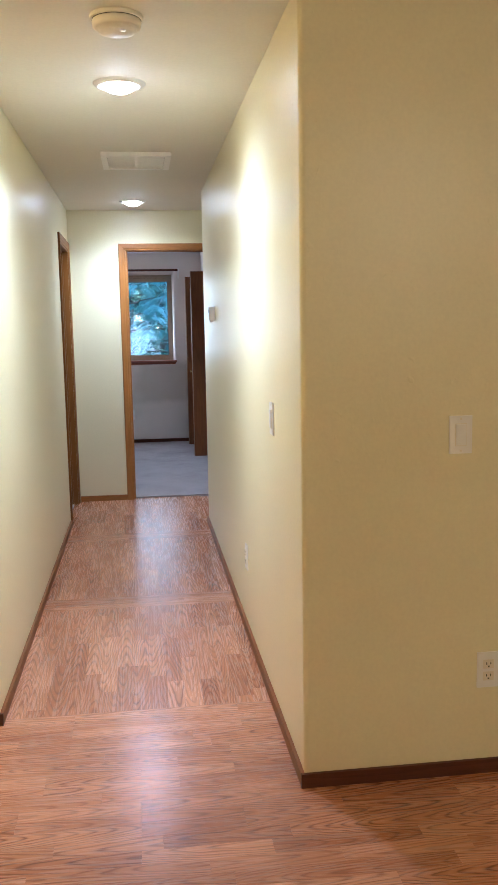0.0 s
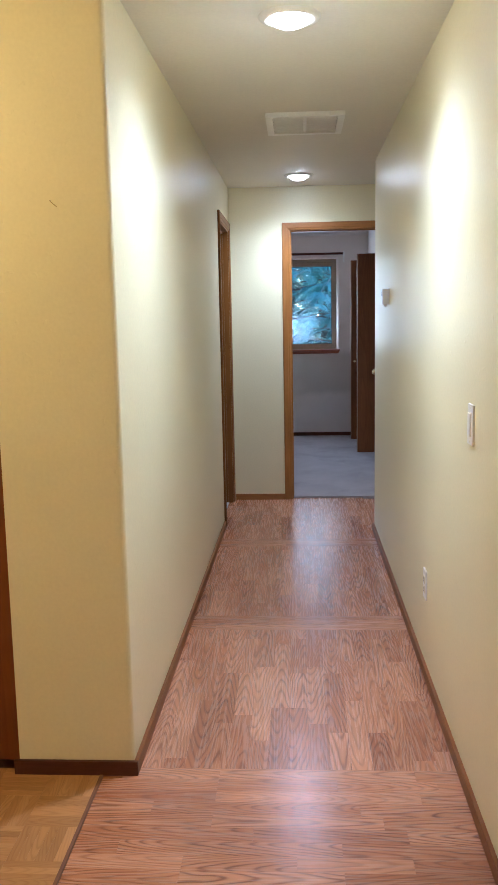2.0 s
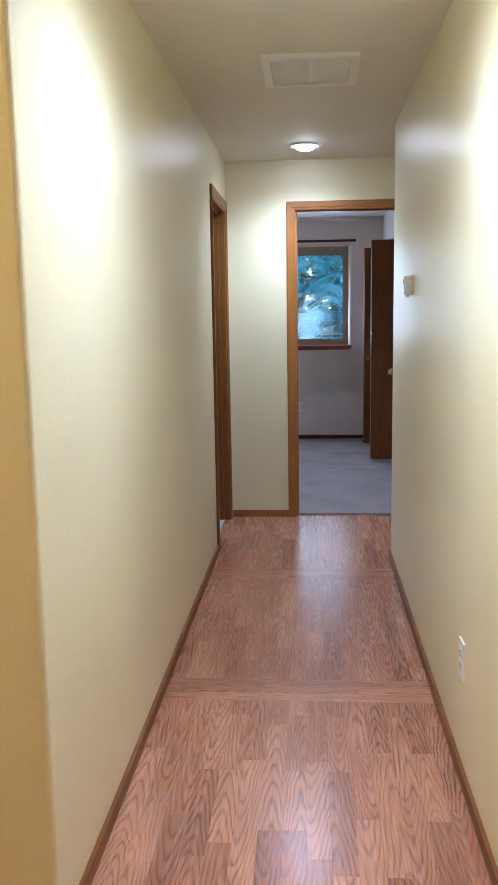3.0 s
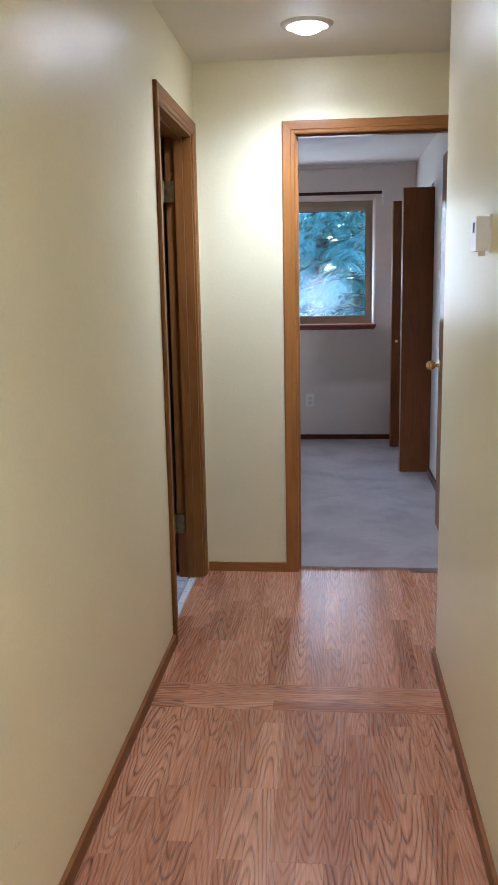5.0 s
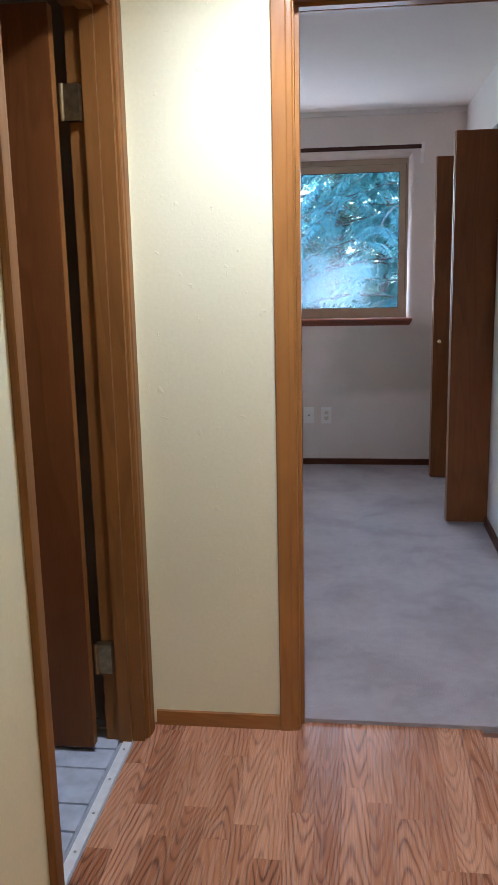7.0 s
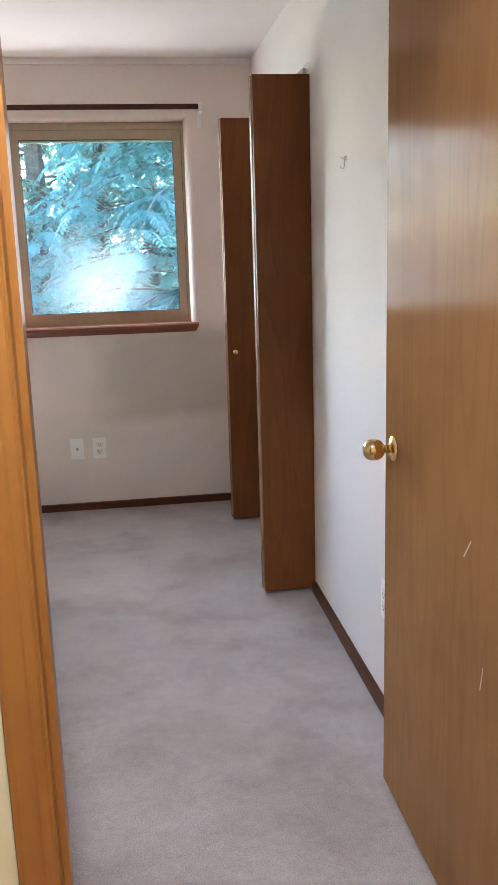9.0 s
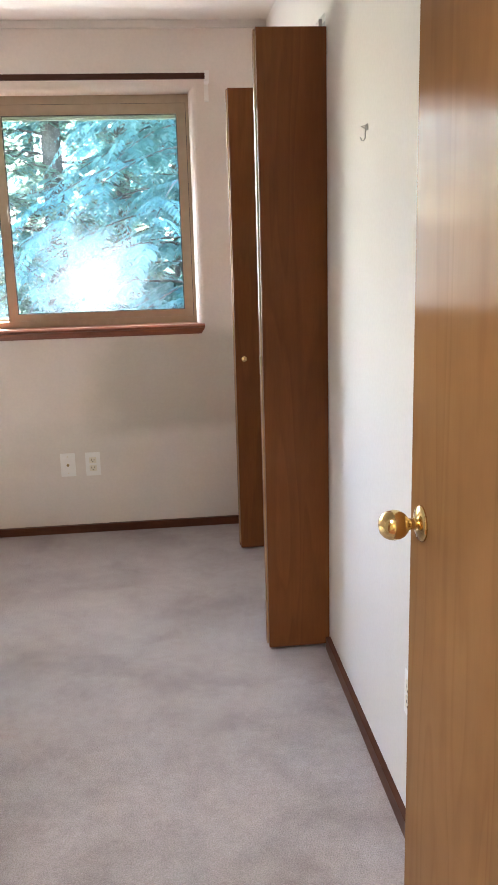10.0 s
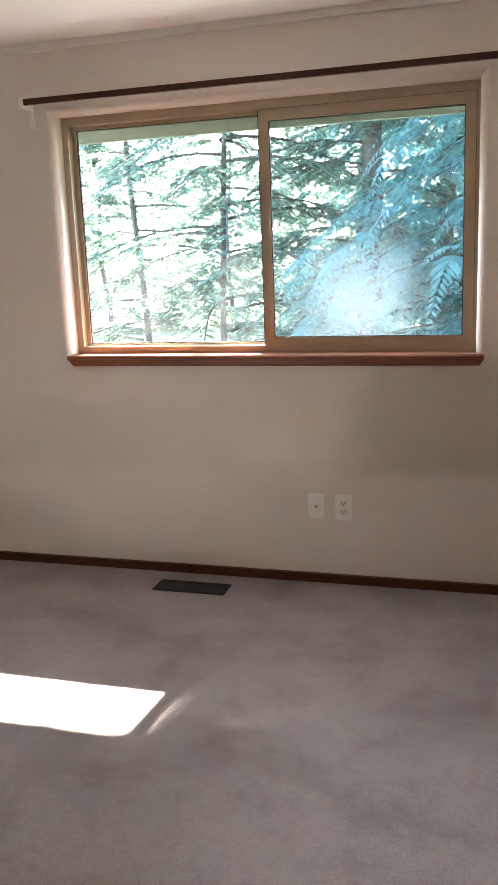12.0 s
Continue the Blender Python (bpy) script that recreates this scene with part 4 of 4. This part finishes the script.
for i in range(26):
    y = VY0 + 0.042 + i * 0.0133
    for xa, xb in ((VX0 + 0.033, 0.062), (0.078, VX1 - 0.033)):
        box(bm, xa, xb, y, y + 0.006, TOP - 0.0105, TOP - 0.008)
tagged(part("slats", bm, VENT_WHITE, vent), kind="stuff")


def flush_lamp(x, y):
    root = thing("flush_lamp", (x, y, TOP), "assumed flush-mounted ceiling lamp with a brass canopy, out of view", "ceiling light", "flush ceiling lamps")
    turned("canopy", [(0.11, TOP), (0.11, TOP - 0.02), (0.10, TOP - 0.025)], BRASS_OLD, root, Matrix.Translation((x, y, 0)))
    turned("socket", [(0.02, TOP - 0.025), (0.02, TOP - 0.07), (0.012, TOP - 0.075)], PLASTIC, root, Matrix.Translation((x, y, 0)))
    return root


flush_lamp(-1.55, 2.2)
# Unseen fixture, added to go with the living room's fill light.
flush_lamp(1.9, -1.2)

# ---- floor register ----
reg = thing("floor_register", (-0.705, 10.28, CARPET_Z), "dark brown metal floor register set in the carpet", "vent")
GX0, GX1, GY0, GY1 = -0.872, -0.545, 10.205, 10.321
for a in ((GX0, GX1, GY0, GY0 + 0.013), (GX0, GX1, GY1 - 0.013, GY1), (GX0, GX0 + 0.013, GY0 + 0.013, GY1 - 0.013), (GX1 - 0.013, GX1, GY0 + 0.013, GY1 - 0.013)):
    block("frame", REGISTER, a[0], a[1], a[2], a[3], CARPET_Z - 0.002, CARPET_Z + 0.006, reg, 0.002)
block("duct", PLASTIC_DARK, GX0 + 0.013, GX1 - 0.013, GY0 + 0.013, GY1 - 0.013, CARPET_Z - 0.002, CARPET_Z + 0.001, reg)
for i in range(14):
    x = GX0 + 0.026 + i * 0.0205
    block("slat", REGISTER, x, x + 0.004, GY0 + 0.013, GY1 - 0.013, CARPET_Z + 0.001, CARPET_Z + 0.005, reg)


# ---- hooks ----
def tube(points, radius, sides=8):
    bm = bmesh.new()
    rows = []
    for i, p in enumerate(points):
        p = Vector(p)
        d = (Vector(points[min(i + 1, len(points) - 1)]) - Vector(points[max(i - 1, 0)])).normalized()
        a = d.orthogonal().normalized()
        b = d.cross(a)
        r = radius[i] if isinstance(radius, (list, tuple)) else radius
        rows.append([bm.verts.new(p + r * (math.cos(2 * math.pi * k / sides) * a + math.sin(2 * math.pi * k / sides) * b)) for k in range(sides)])
    for r0, r1 in zip(rows, rows[1:]):
        best = min(range(sides), key=lambda s: (r0[0].co - r1[s].co).length)
        for k in range(sides):
            bm.faces.new((r0[k], r0[(k + 1) % sides], r1[(k + 1 + best) % sides], r1[(k + best) % sides]))
    bm.faces.new(rows[0][::-1])
    bm.faces.new(rows[-1])
    bmesh.ops.recalc_face_normals(bm, faces=bm.faces)
    return bm


hook = thing("wall_hook", (BED_R, 8.55, 1.64), "small grey wire picture hook on the bedroom wall", "hook")
block("plate", STEEL, BED_R - 0.003, BED_R, 8.552, 8.566, 1.644, 1.658, hook, 0.001)
part("hook_wire", tube([(BED_R - 0.004, 8.559, 1.656), (BED_R - 0.006, 8.559, 1.638), (BED_R - 0.006, 8.559, 1.626), (BED_R - 0.010, 8.559, 1.619), (BED_R - 0.015, 8.559, 1.620), (BED_R - 0.018, 8.559, 1.628)], 0.0016), STEEL, hook)
part("brace", tube([(BED_R - 0.003, 8.553, 1.656), (BED_R - 0.016, 8.559, 1.652), (BED_R - 0.003, 8.565, 1.648)], 0.0014), STEEL, hook)
chook = thing("ceiling_hook", (-0.690, 10.285, TOP), "small white screw hook in the bedroom ceiling", "hook")
part("hook_wire", tube([(-0.690, 10.285, TOP), (-0.690, 10.285, TOP - 0.022), (-0.682, 10.285, TOP - 0.034), (-0.672, 10.285, TOP - 0.030), (-0.670, 10.285, TOP - 0.020)], 0.0022), PLASTIC, chook)

# nail left in the foyer wall
nail = thing("wall_nail", (-0.668, 3.01, 1.733), "thin bent nail forgotten in the yellow wall", "nail")
part("nail_wire", tube([(-0.668, 3.012, 1.735), (-0.666, 2.998, 1.732), (-0.655, 2.994, 1.722), (-0.645, 2.993, 1.714)], 0.0013, 6), BRASS_OLD, nail)

# ---- outside ----
bm = bmesh.new()
box(bm, -400, 400, FAR + 0.15, 700, -0.9, -0.6)
tagged(part("ground", bm, SOIL), "shaded forest ground outside the window", "ground", kind="structure")
eave = thing("roof_eave", (-0.4, 11.0, 2.2), "painted roof eave and fascia above the window", "roof", kind="structure")
block("soffit", FASCIA, -6, 5, FAR + 0.15, 11.16, 2.20, 2.24, eave)
block("fascia", FASCIA, -6, 5, 11.16, 11.20, 2.022, 2.26, eave, 0.003)


def sun_cut(p):
    """Gap cut in the crowns so sun through the window makes the floor patch."""
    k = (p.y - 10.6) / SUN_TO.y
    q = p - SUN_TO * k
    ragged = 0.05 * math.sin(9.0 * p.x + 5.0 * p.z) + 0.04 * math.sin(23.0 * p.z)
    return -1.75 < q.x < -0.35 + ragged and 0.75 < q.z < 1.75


def conifer(at, height, spread, limbs, seed, label, needles, low=0.08, droop=0.30, twigs=15, leaf=0.05, girth=0.09):
    rnd = random.Random(seed)
    root = thing("conifer_tree", at, label, "tree", "conifers outside the window")
    base = Vector(at)
    pts = [base + Vector((0.10 * math.sin(i * 0.9 + seed), 0.08 * math.cos(i * 1.3), height * i / 8)) for i in range(9)]
    part("trunk", tube(pts, [girth * (1 - 0.92 * i / 8) for i in range(9)], 10), BARK, root)
    bv, bf, lv, lf = [], [], [], []

    def stick(p, q, r0, r1):
        d = (q - p).normalized()
        a = d.orthogonal().normalized()
        b = d.cross(a)
        n0 = len(bv)
        for c, r in ((p, r0), (q, r1)):
            for k in range(4):
                t = math.pi / 2 * k
                bv.append(c + r * (math.cos(t) * a + math.sin(t) * b))
        for k in range(4):
            bf.append((n0 + k, n0 + (k + 1) % 4, n0 + 4 + (k + 1) % 4, n0 + 4 + k))

    def leaflet(p, d, n, size):
        side = d.cross(n).normalized() * size * 0.21
        n0 = len(lv)
        tip = p + d * size
        mid = p + d * size * 0.45
        lv.extend((p, mid + side, tip, mid - side))
        lf.append((n0, n0 + 1, n0 + 2, n0 + 3))

    for i in range(limbs):
        u = low + (0.97 - low) * (i + rnd.random()) / limbs
        ang = rnd.random() * 2 * math.pi
        length = spread * (1 - u) ** 0.75 * rnd.uniform(0.65, 1.1) + 0.25
        out = Vector((math.cos(ang), math.sin(ang), 0))
        side = Vector((-out.y, out.x, 0))
        p = base + Vector((0, 0, height * u))
        rise = rnd.uniform(0.0, 0.25)
        steps = 7
        prev = p
        wob = rnd.uniform(-0.15, 0.15)
        for s in range(1, steps + 1):
            f = s / steps
            q = p + out * length * f + side * length * wob * f * f + Vector((0, 0, length * (rise * f - droop * f * f * (1 + 0.6 * f))))
            if not sun_cut(q):
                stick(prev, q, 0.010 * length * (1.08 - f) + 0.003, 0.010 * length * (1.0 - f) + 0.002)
            if s > 1:
                for w in range(twigs // 5):
                    for sg in (-1, 1):
                        o = prev.lerp(q, (w + rnd.random()) / (twigs // 5))
                        tl = length * 0.34 * (1.15 - f) * rnd.uniform(0.6, 1.2) + 0.12
                        dirv = (out * rnd.uniform(0.5, 0.9) + side * sg * rnd.uniform(0.5, 1.0) + Vector((0, 0, rnd.uniform(-0.45, 0.05)))).normalized()
                        if needles is NEEDLES_PALE and not sun_cut(o + dirv * tl * 1.25):
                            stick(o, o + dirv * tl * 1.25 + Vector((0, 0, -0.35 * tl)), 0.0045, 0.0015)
                        m = max(5, int(tl / (leaf * 0.42)))
                        m = min(m, 22)
                        for k in range(m):
                            g = (k + 0.5) / m
                            c = o + dirv * tl * g + Vector((0, 0, -0.30 * tl * g * g))
                            if sun_cut(c):
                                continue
                            across = dirv.cross(Vector((0, 0, 1))).normalized()
                            for sg2 in (-1, 1):
                                d = (dirv * 0.75 + across * sg2 * 0.8 + Vector((0, 0, rnd.uniform(-0.5, 0.1)))).normalized()
                                nrm = (Vector((0, 0, 1)) + 1.2 * Vector((rnd.uniform(-1, 1), rnd.uniform(-1, 1), 0))).normalized()
                                leaflet(c, d, nrm, leaf * rnd.uniform(0.8, 1.6) * (1.15 - 0.4 * g))
            prev = q
    for nm, vs, fs, mt in (("branches", bv, bf, BARK), ("crown", lv, lf, needles)):
        me = bpy.data.meshes.new(nm)
        me.from_pydata([tuple(v) for v in vs], [], fs)
        me.materials.append(mt)
        ob = new(nm, me)
        ob.parent = root
        ob.matrix_parent_inverse = Matrix.Translation(base).inverted()
        tagged(ob, kind="stuff")
    return root


def cedar(at, height, spread, limbs, seed, label, needles, face, reach=1.9):
    """A tree of hanging, fern-like sprays: each limb droops and carries flat sprays of paired leaflets."""
    rnd = random.Random(seed)
    root = thing("cedar_tree", at, label, "tree", "conifers outside the window")
    base = Vector(at)
    pts = [base + Vector((0.06 * math.sin(i * 0.9 + seed), 0.06 * math.cos(i * 1.3), height * i / 8)) for i in range(9)]
    part("trunk", tube(pts, [0.13 * (1 - 0.92 * i / 8) for i in range(9)], 10), BARK, root)
    lv, lf, bv, bf = [], [], [], []
    up = Vector((0, 0, 1))

    def blade(p, d, n, size, wide):
        side = d.cross(n).normalized() * size * wide
        n0 = len(lv)
        lv.extend((p, p + d * size * 0.38 + side, p + d * size - n * size * 0.10, p + d * size * 0.38 - side))
        lf.append((n0, n0 + 1, n0 + 2, n0 + 3))

    def spray(o, d, long):
        pairs = max(5, int(long / 0.034))
        across = d.cross(up).normalized()
        for k in range(pairs):
            g = (k + 0.4) / pairs
            c = o + d * long * g - up * 0.62 * long * g * g
            if sun_cut(c):
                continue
            t = (d - up * 1.24 * g).normalized()
            n = across.cross(t).normalized()
            size = (0.30 * long + 0.03) * (1.0 - 0.72 * g) * rnd.uniform(0.8, 1.15)
            for sg in (-1, 1):
                w = (t * 0.62 + across * sg * 0.78 - up * rnd.uniform(0.05, 0.30)).normalized()
                blade(c, w, (n + 0.25 * Vector((rnd.uniform(-1, 1), rnd.uniform(-1, 1), rnd.uniform(-1, 1)))).normalized(), size, 0.17)

    for i in range(limbs):
        u = ((i + rnd.random()) / limbs) ** 1.35 * 0.97
        ang = face + rnd.uniform(-reach, reach)
        length = spread * (1 - u) ** 0.6 * rnd.uniform(0.55, 1.1) + 0.3
        out = Vector((math.cos(ang), math.sin(ang), 0))
        side = Vector((-out.y, out.x, 0))
        p = base + up * height * u
        rise = rnd.uniform(0.05, 0.30)
        bend = rnd.uniform(-0.2, 0.2)
        prev, steps = p, 8
        for j in range(1, steps + 1):
            f = j / steps
            q = p + out * length * f + side * length * bend * f * f + up * length * (rise * f - 0.42 * f * f)
            if not sun_cut(q):
                n0 = len(bv)
                for c, r in ((prev, 0.018 * (1.1 - f)), (q, 0.018 * (1.0 - f) + 0.002)):
                    bv.extend(c + r * (math.cos(2.1 * k) * side + math.sin(2.1 * k) * up) for k in range(3))
                bf.extend((n0 + k, n0 + (k + 1) % 3, n0 + 3 + (k + 1) % 3, n0 + 3 + k) for k in range(3))
            if j > 1:
                for sg in (-1, 1):
                    d = (out * rnd.uniform(0.45, 0.9) + side * sg * rnd.uniform(0.5, 1.0) + up * rnd.uniform(-0.25, 0.15)).normalized()
                    spray(prev.lerp(q, rnd.random()), d, rnd.uniform(0.34, 0.62) * (1.12 - 0.45 * f))
            if j == steps:
                spray(q, (out - up * 0.4).normalized(), rnd.uniform(0.35, 0.5))
            prev = q
    for nm, vs, fs, mt in (("branches", bv, bf, BARK), ("crown", lv, lf, needles)):
        me = bpy.data.meshes.new(nm)
        me.from_pydata([tuple(v) for v in vs], [], fs)
        me.materials.append(mt)
        ob = new(nm, me)
        ob.parent = root
        ob.matrix_parent_inverse = Matrix.Translation(base).inverted()
        tagged(ob, kind="stuff")
    return root


cedar((0.95, 15.9, -0.6), 11.5, 2.5, 190, 3, "large blue-green cedar with hanging fern-like sprays near the window", NEEDLES, -2.3)
cedar((-0.15, 18.6, -0.6), 12.0, 2.6, 120, 5, "blue-green cedar with layered drooping boughs behind", NEEDLES, -1.8)
cedar((2.9, 18.2, -0.6), 12.0, 3.0, 110, 8, "tall blue-green cedar with hanging branch tips", NEEDLES, -2.2)
conifer((-0.98, 17.2, -0.6), 12.0, 2.2, 60, 31, "thin conifer with a dark trunk and sparse twigs", NEEDLES_PALE, 0.05, 0.30, 10, 0.06, girth=0.155)
conifer((-2.6, 16.8, -0.6), 10.0, 2.9, 84, 11, "thin pale green conifer with bare dark branches", NEEDLES_PALE, 0.02, 0.32, 10, 0.055, girth=0.045)
conifer((-4.9, 19.5, -0.6), 12.0, 3.0, 64, 14, "sparse pale green conifer against the bright sky", NEEDLES_PALE, 0.03, 0.26, 10, 0.07, girth=0.06)
conifer((-1.9, 23.0, -0.6), 14.0, 3.4, 70, 17, "distant dark green conifer among others", NEEDLES_PALE, 0.04, 0.28, 10, 0.12)
# Grown tall and dense so the unseen crowns block sun from the right pane.
cedar((0.75, 21.5, -0.6), 18.5, 3.0, 260, 23, "tall blue-green cedar filling the gap behind, crown added to block sun", NEEDLES, -1.57, 3.14)
conifer((2.2, 26.0, -0.6), 19.0, 4.2, 90, 19, "distant blue-green conifer among others", NEEDLES, 0.04, 0.30, 10, 0.14)

for i in range(9):
    conifer((-11.0 + 2.6 * i + (i % 2) * 0.8, 31.0 + (i * 7 % 5), -0.6), 8.0 + (i * 5 % 4) * 1.6, 2.9, 46, 40 + i, "distant green conifer in the wood", NEEDLES_PALE if i < 5 else NEEDLES, 0.03, 0.26, 10, 0.17)


# ---- floor pieces ----
def chamfered(lx, ly, z0, z1, c=0.0003):
    """A floor piece about its own centre, its top edges eased."""
    bm = bmesh.new()
    hx, hy = lx / 2, ly / 2
    rows = []
    for dx, dz in ((0, z0), (0, z1 - c), (c, z1)):
        rows.append([bm.verts.new((sx * (hx - dx), sy * (hy - dx), dz)) for sx, sy in ((-1, -1), (1, -1), (1, 1), (-1, 1))])
    for a, b in zip(rows, rows[1:]):
        for i in range(4):
            j = (i + 1) % 4
            bm.faces.new((a[i], a[j], b[j], b[i]))
    bm.faces.new(rows[-1])
    return bm


def piece_mesh(name, lx, ly, z0, z1, mat, cache={}):
    key = (name, round(lx, 4), round(ly, 4))
    if key not in cache:
        bm = chamfered(lx, ly, z0, z1)
        me = bpy.data.meshes.new(name)
        bm.to_mesh(me)
        bm.free()
        me.materials.append(mat)
        cache[key] = me
    return cache[key]


def lay(name, mat, cx, cy, lx, ly, turn, parent, z0=-0.008, z1=0.0):
    ob = new(name, piece_mesh(name, lx, ly, z0, z1, mat))
    ob.parent = parent
    ob.location = (cx, cy, 0)
    ob.rotation_euler = (0, 0, turn)
    return ob


GAP = 0.0002
rnd = random.Random(21)


def strips(u0, u1, v0, v1, width, along_y, far=None):
    """Strips of laminate between u0..u1 (their length's axis) and v0..v1 (across)."""
    n = max(1, round((v1 - v0) / width))
    w = (v1 - v0) / n
    for r in range(n):
        vc = v0 + w * (r + 0.5)
        u = u0 - rnd.choice((0.0, 0.12, 0.24, 0.30))
        while u < u1:
            ln = rnd.choice((0.30, 0.36, 0.42, 0.48, 0.60))
            a, b = max(u, u0), min(u + ln, u1)
            if u1 - b < 0.06:
                b = u1
            if b - a > 0.004:
                c = (a + b) / 2
                if along_y:
                    lay("plank", OAK, vc, c, b - a - GAP, w - GAP, math.pi / 2, floor_oak)
                else:
                    lay("plank", OAK, c, vc, b - a - GAP, w - GAP, 0.0, floor_oak)
            u = max(b, u + ln) if b < u1 else u1


A = 3.048
strips(A, 4.238, LEFT, RIGHT, 0.0663, True)
strips(LEFT, RIGHT, 4.238, 4.420, 0.0605, False)
strips(4.420, 5.640, LEFT, RIGHT, 0.0663, True)
strips(LEFT, RIGHT, 5.640, 5.820, 0.0605, False)
strips(5.820, END + 0.042, LEFT - 0.03, RIGHT, 0.0663, True)
strips(6.05, END + 0.002, RIGHT, 1.6, 0.0663, True)
strips(-0.590, RIGHT, 2.43, A, 0.0625, False)
strips(-0.590, 1.7, 1.74, 2.43, 0.0625, False)
# the rest of the laminate, behind and beside the walk
bm = bmesh.new()
y = -3.5
while y < 1.73:
    x = -0.59 - rnd.random() * 0.4
    while x < 3.5:
        ln = rnd.choice((0.36, 0.48, 0.60))
        a, b = max(x, -0.59), min(x + ln, 3.5)
        if b - a > 0.01:
            box(bm, a, b - GAP, y, min(y + 0.0625, 1.739) - GAP, -0.008, 0.0)
        x += ln
    y += 0.0625
for i in range(11):
    box(bm, 1.7, 3.5, 1.74 + i * 0.0625, 1.74 + (i + 1) * 0.0625 - GAP, -0.008, 0.0)
tagged(part("planks", bm, OAK, floor_oak), kind="stuff")

SQ, FING = 0.152, 6
for iy in range(7):
    for ix in range(4):
        x0, y1 = -0.602 - ix * SQ, 3.034 - iy * SQ
        for k in range(FING):
            o = (k + 0.5) * SQ / FING
            if (ix + iy) % 2:
                lay("parquet_finger", PARQUET, x0 - SQ / 2, y1 - o, SQ - GAP, SQ / FING - GAP, 0.0, floor_parquet, -0.010, 0.0)
            else:
                lay("parquet_finger", PARQUET, x0 - o, y1 - SQ / 2, SQ - GAP, SQ / FING - GAP, math.pi / 2, floor_parquet, -0.010, 0.0)
bm = bmesh.new()
for iy in range(42):
    for ix in range(17):
        if iy < 7 and ix < 4:
            continue
        x0, y1 = -0.602 - ix * SQ, 3.034 - iy * SQ
        box(bm, x0 - SQ + GAP, x0, y1 - SQ + GAP, y1, -0.010, 0.0)
tagged(part("parquet_squares", bm, PARQUET, floor_parquet), kind="stuff")

ty = 6.10
row = 0
while ty < 6.98:
    h = (0.11, 0.16, 0.10)[row % 3]
    x = -0.552 - (0.0, 0.07, 0.12)[row % 3] * 0.0
    col = 0
    while x > -1.3:
        w = (0.16, 0.11, 0.22, 0.13)[(col + row * 2) % 4]
        lay("tile", VINYL, x - w / 2, ty + h / 2, w - 0.008, h - 0.008, 0.0, floor_bath, -0.006, 0.002)
        x -= w
        col += 1
    ty += h
    row += 1
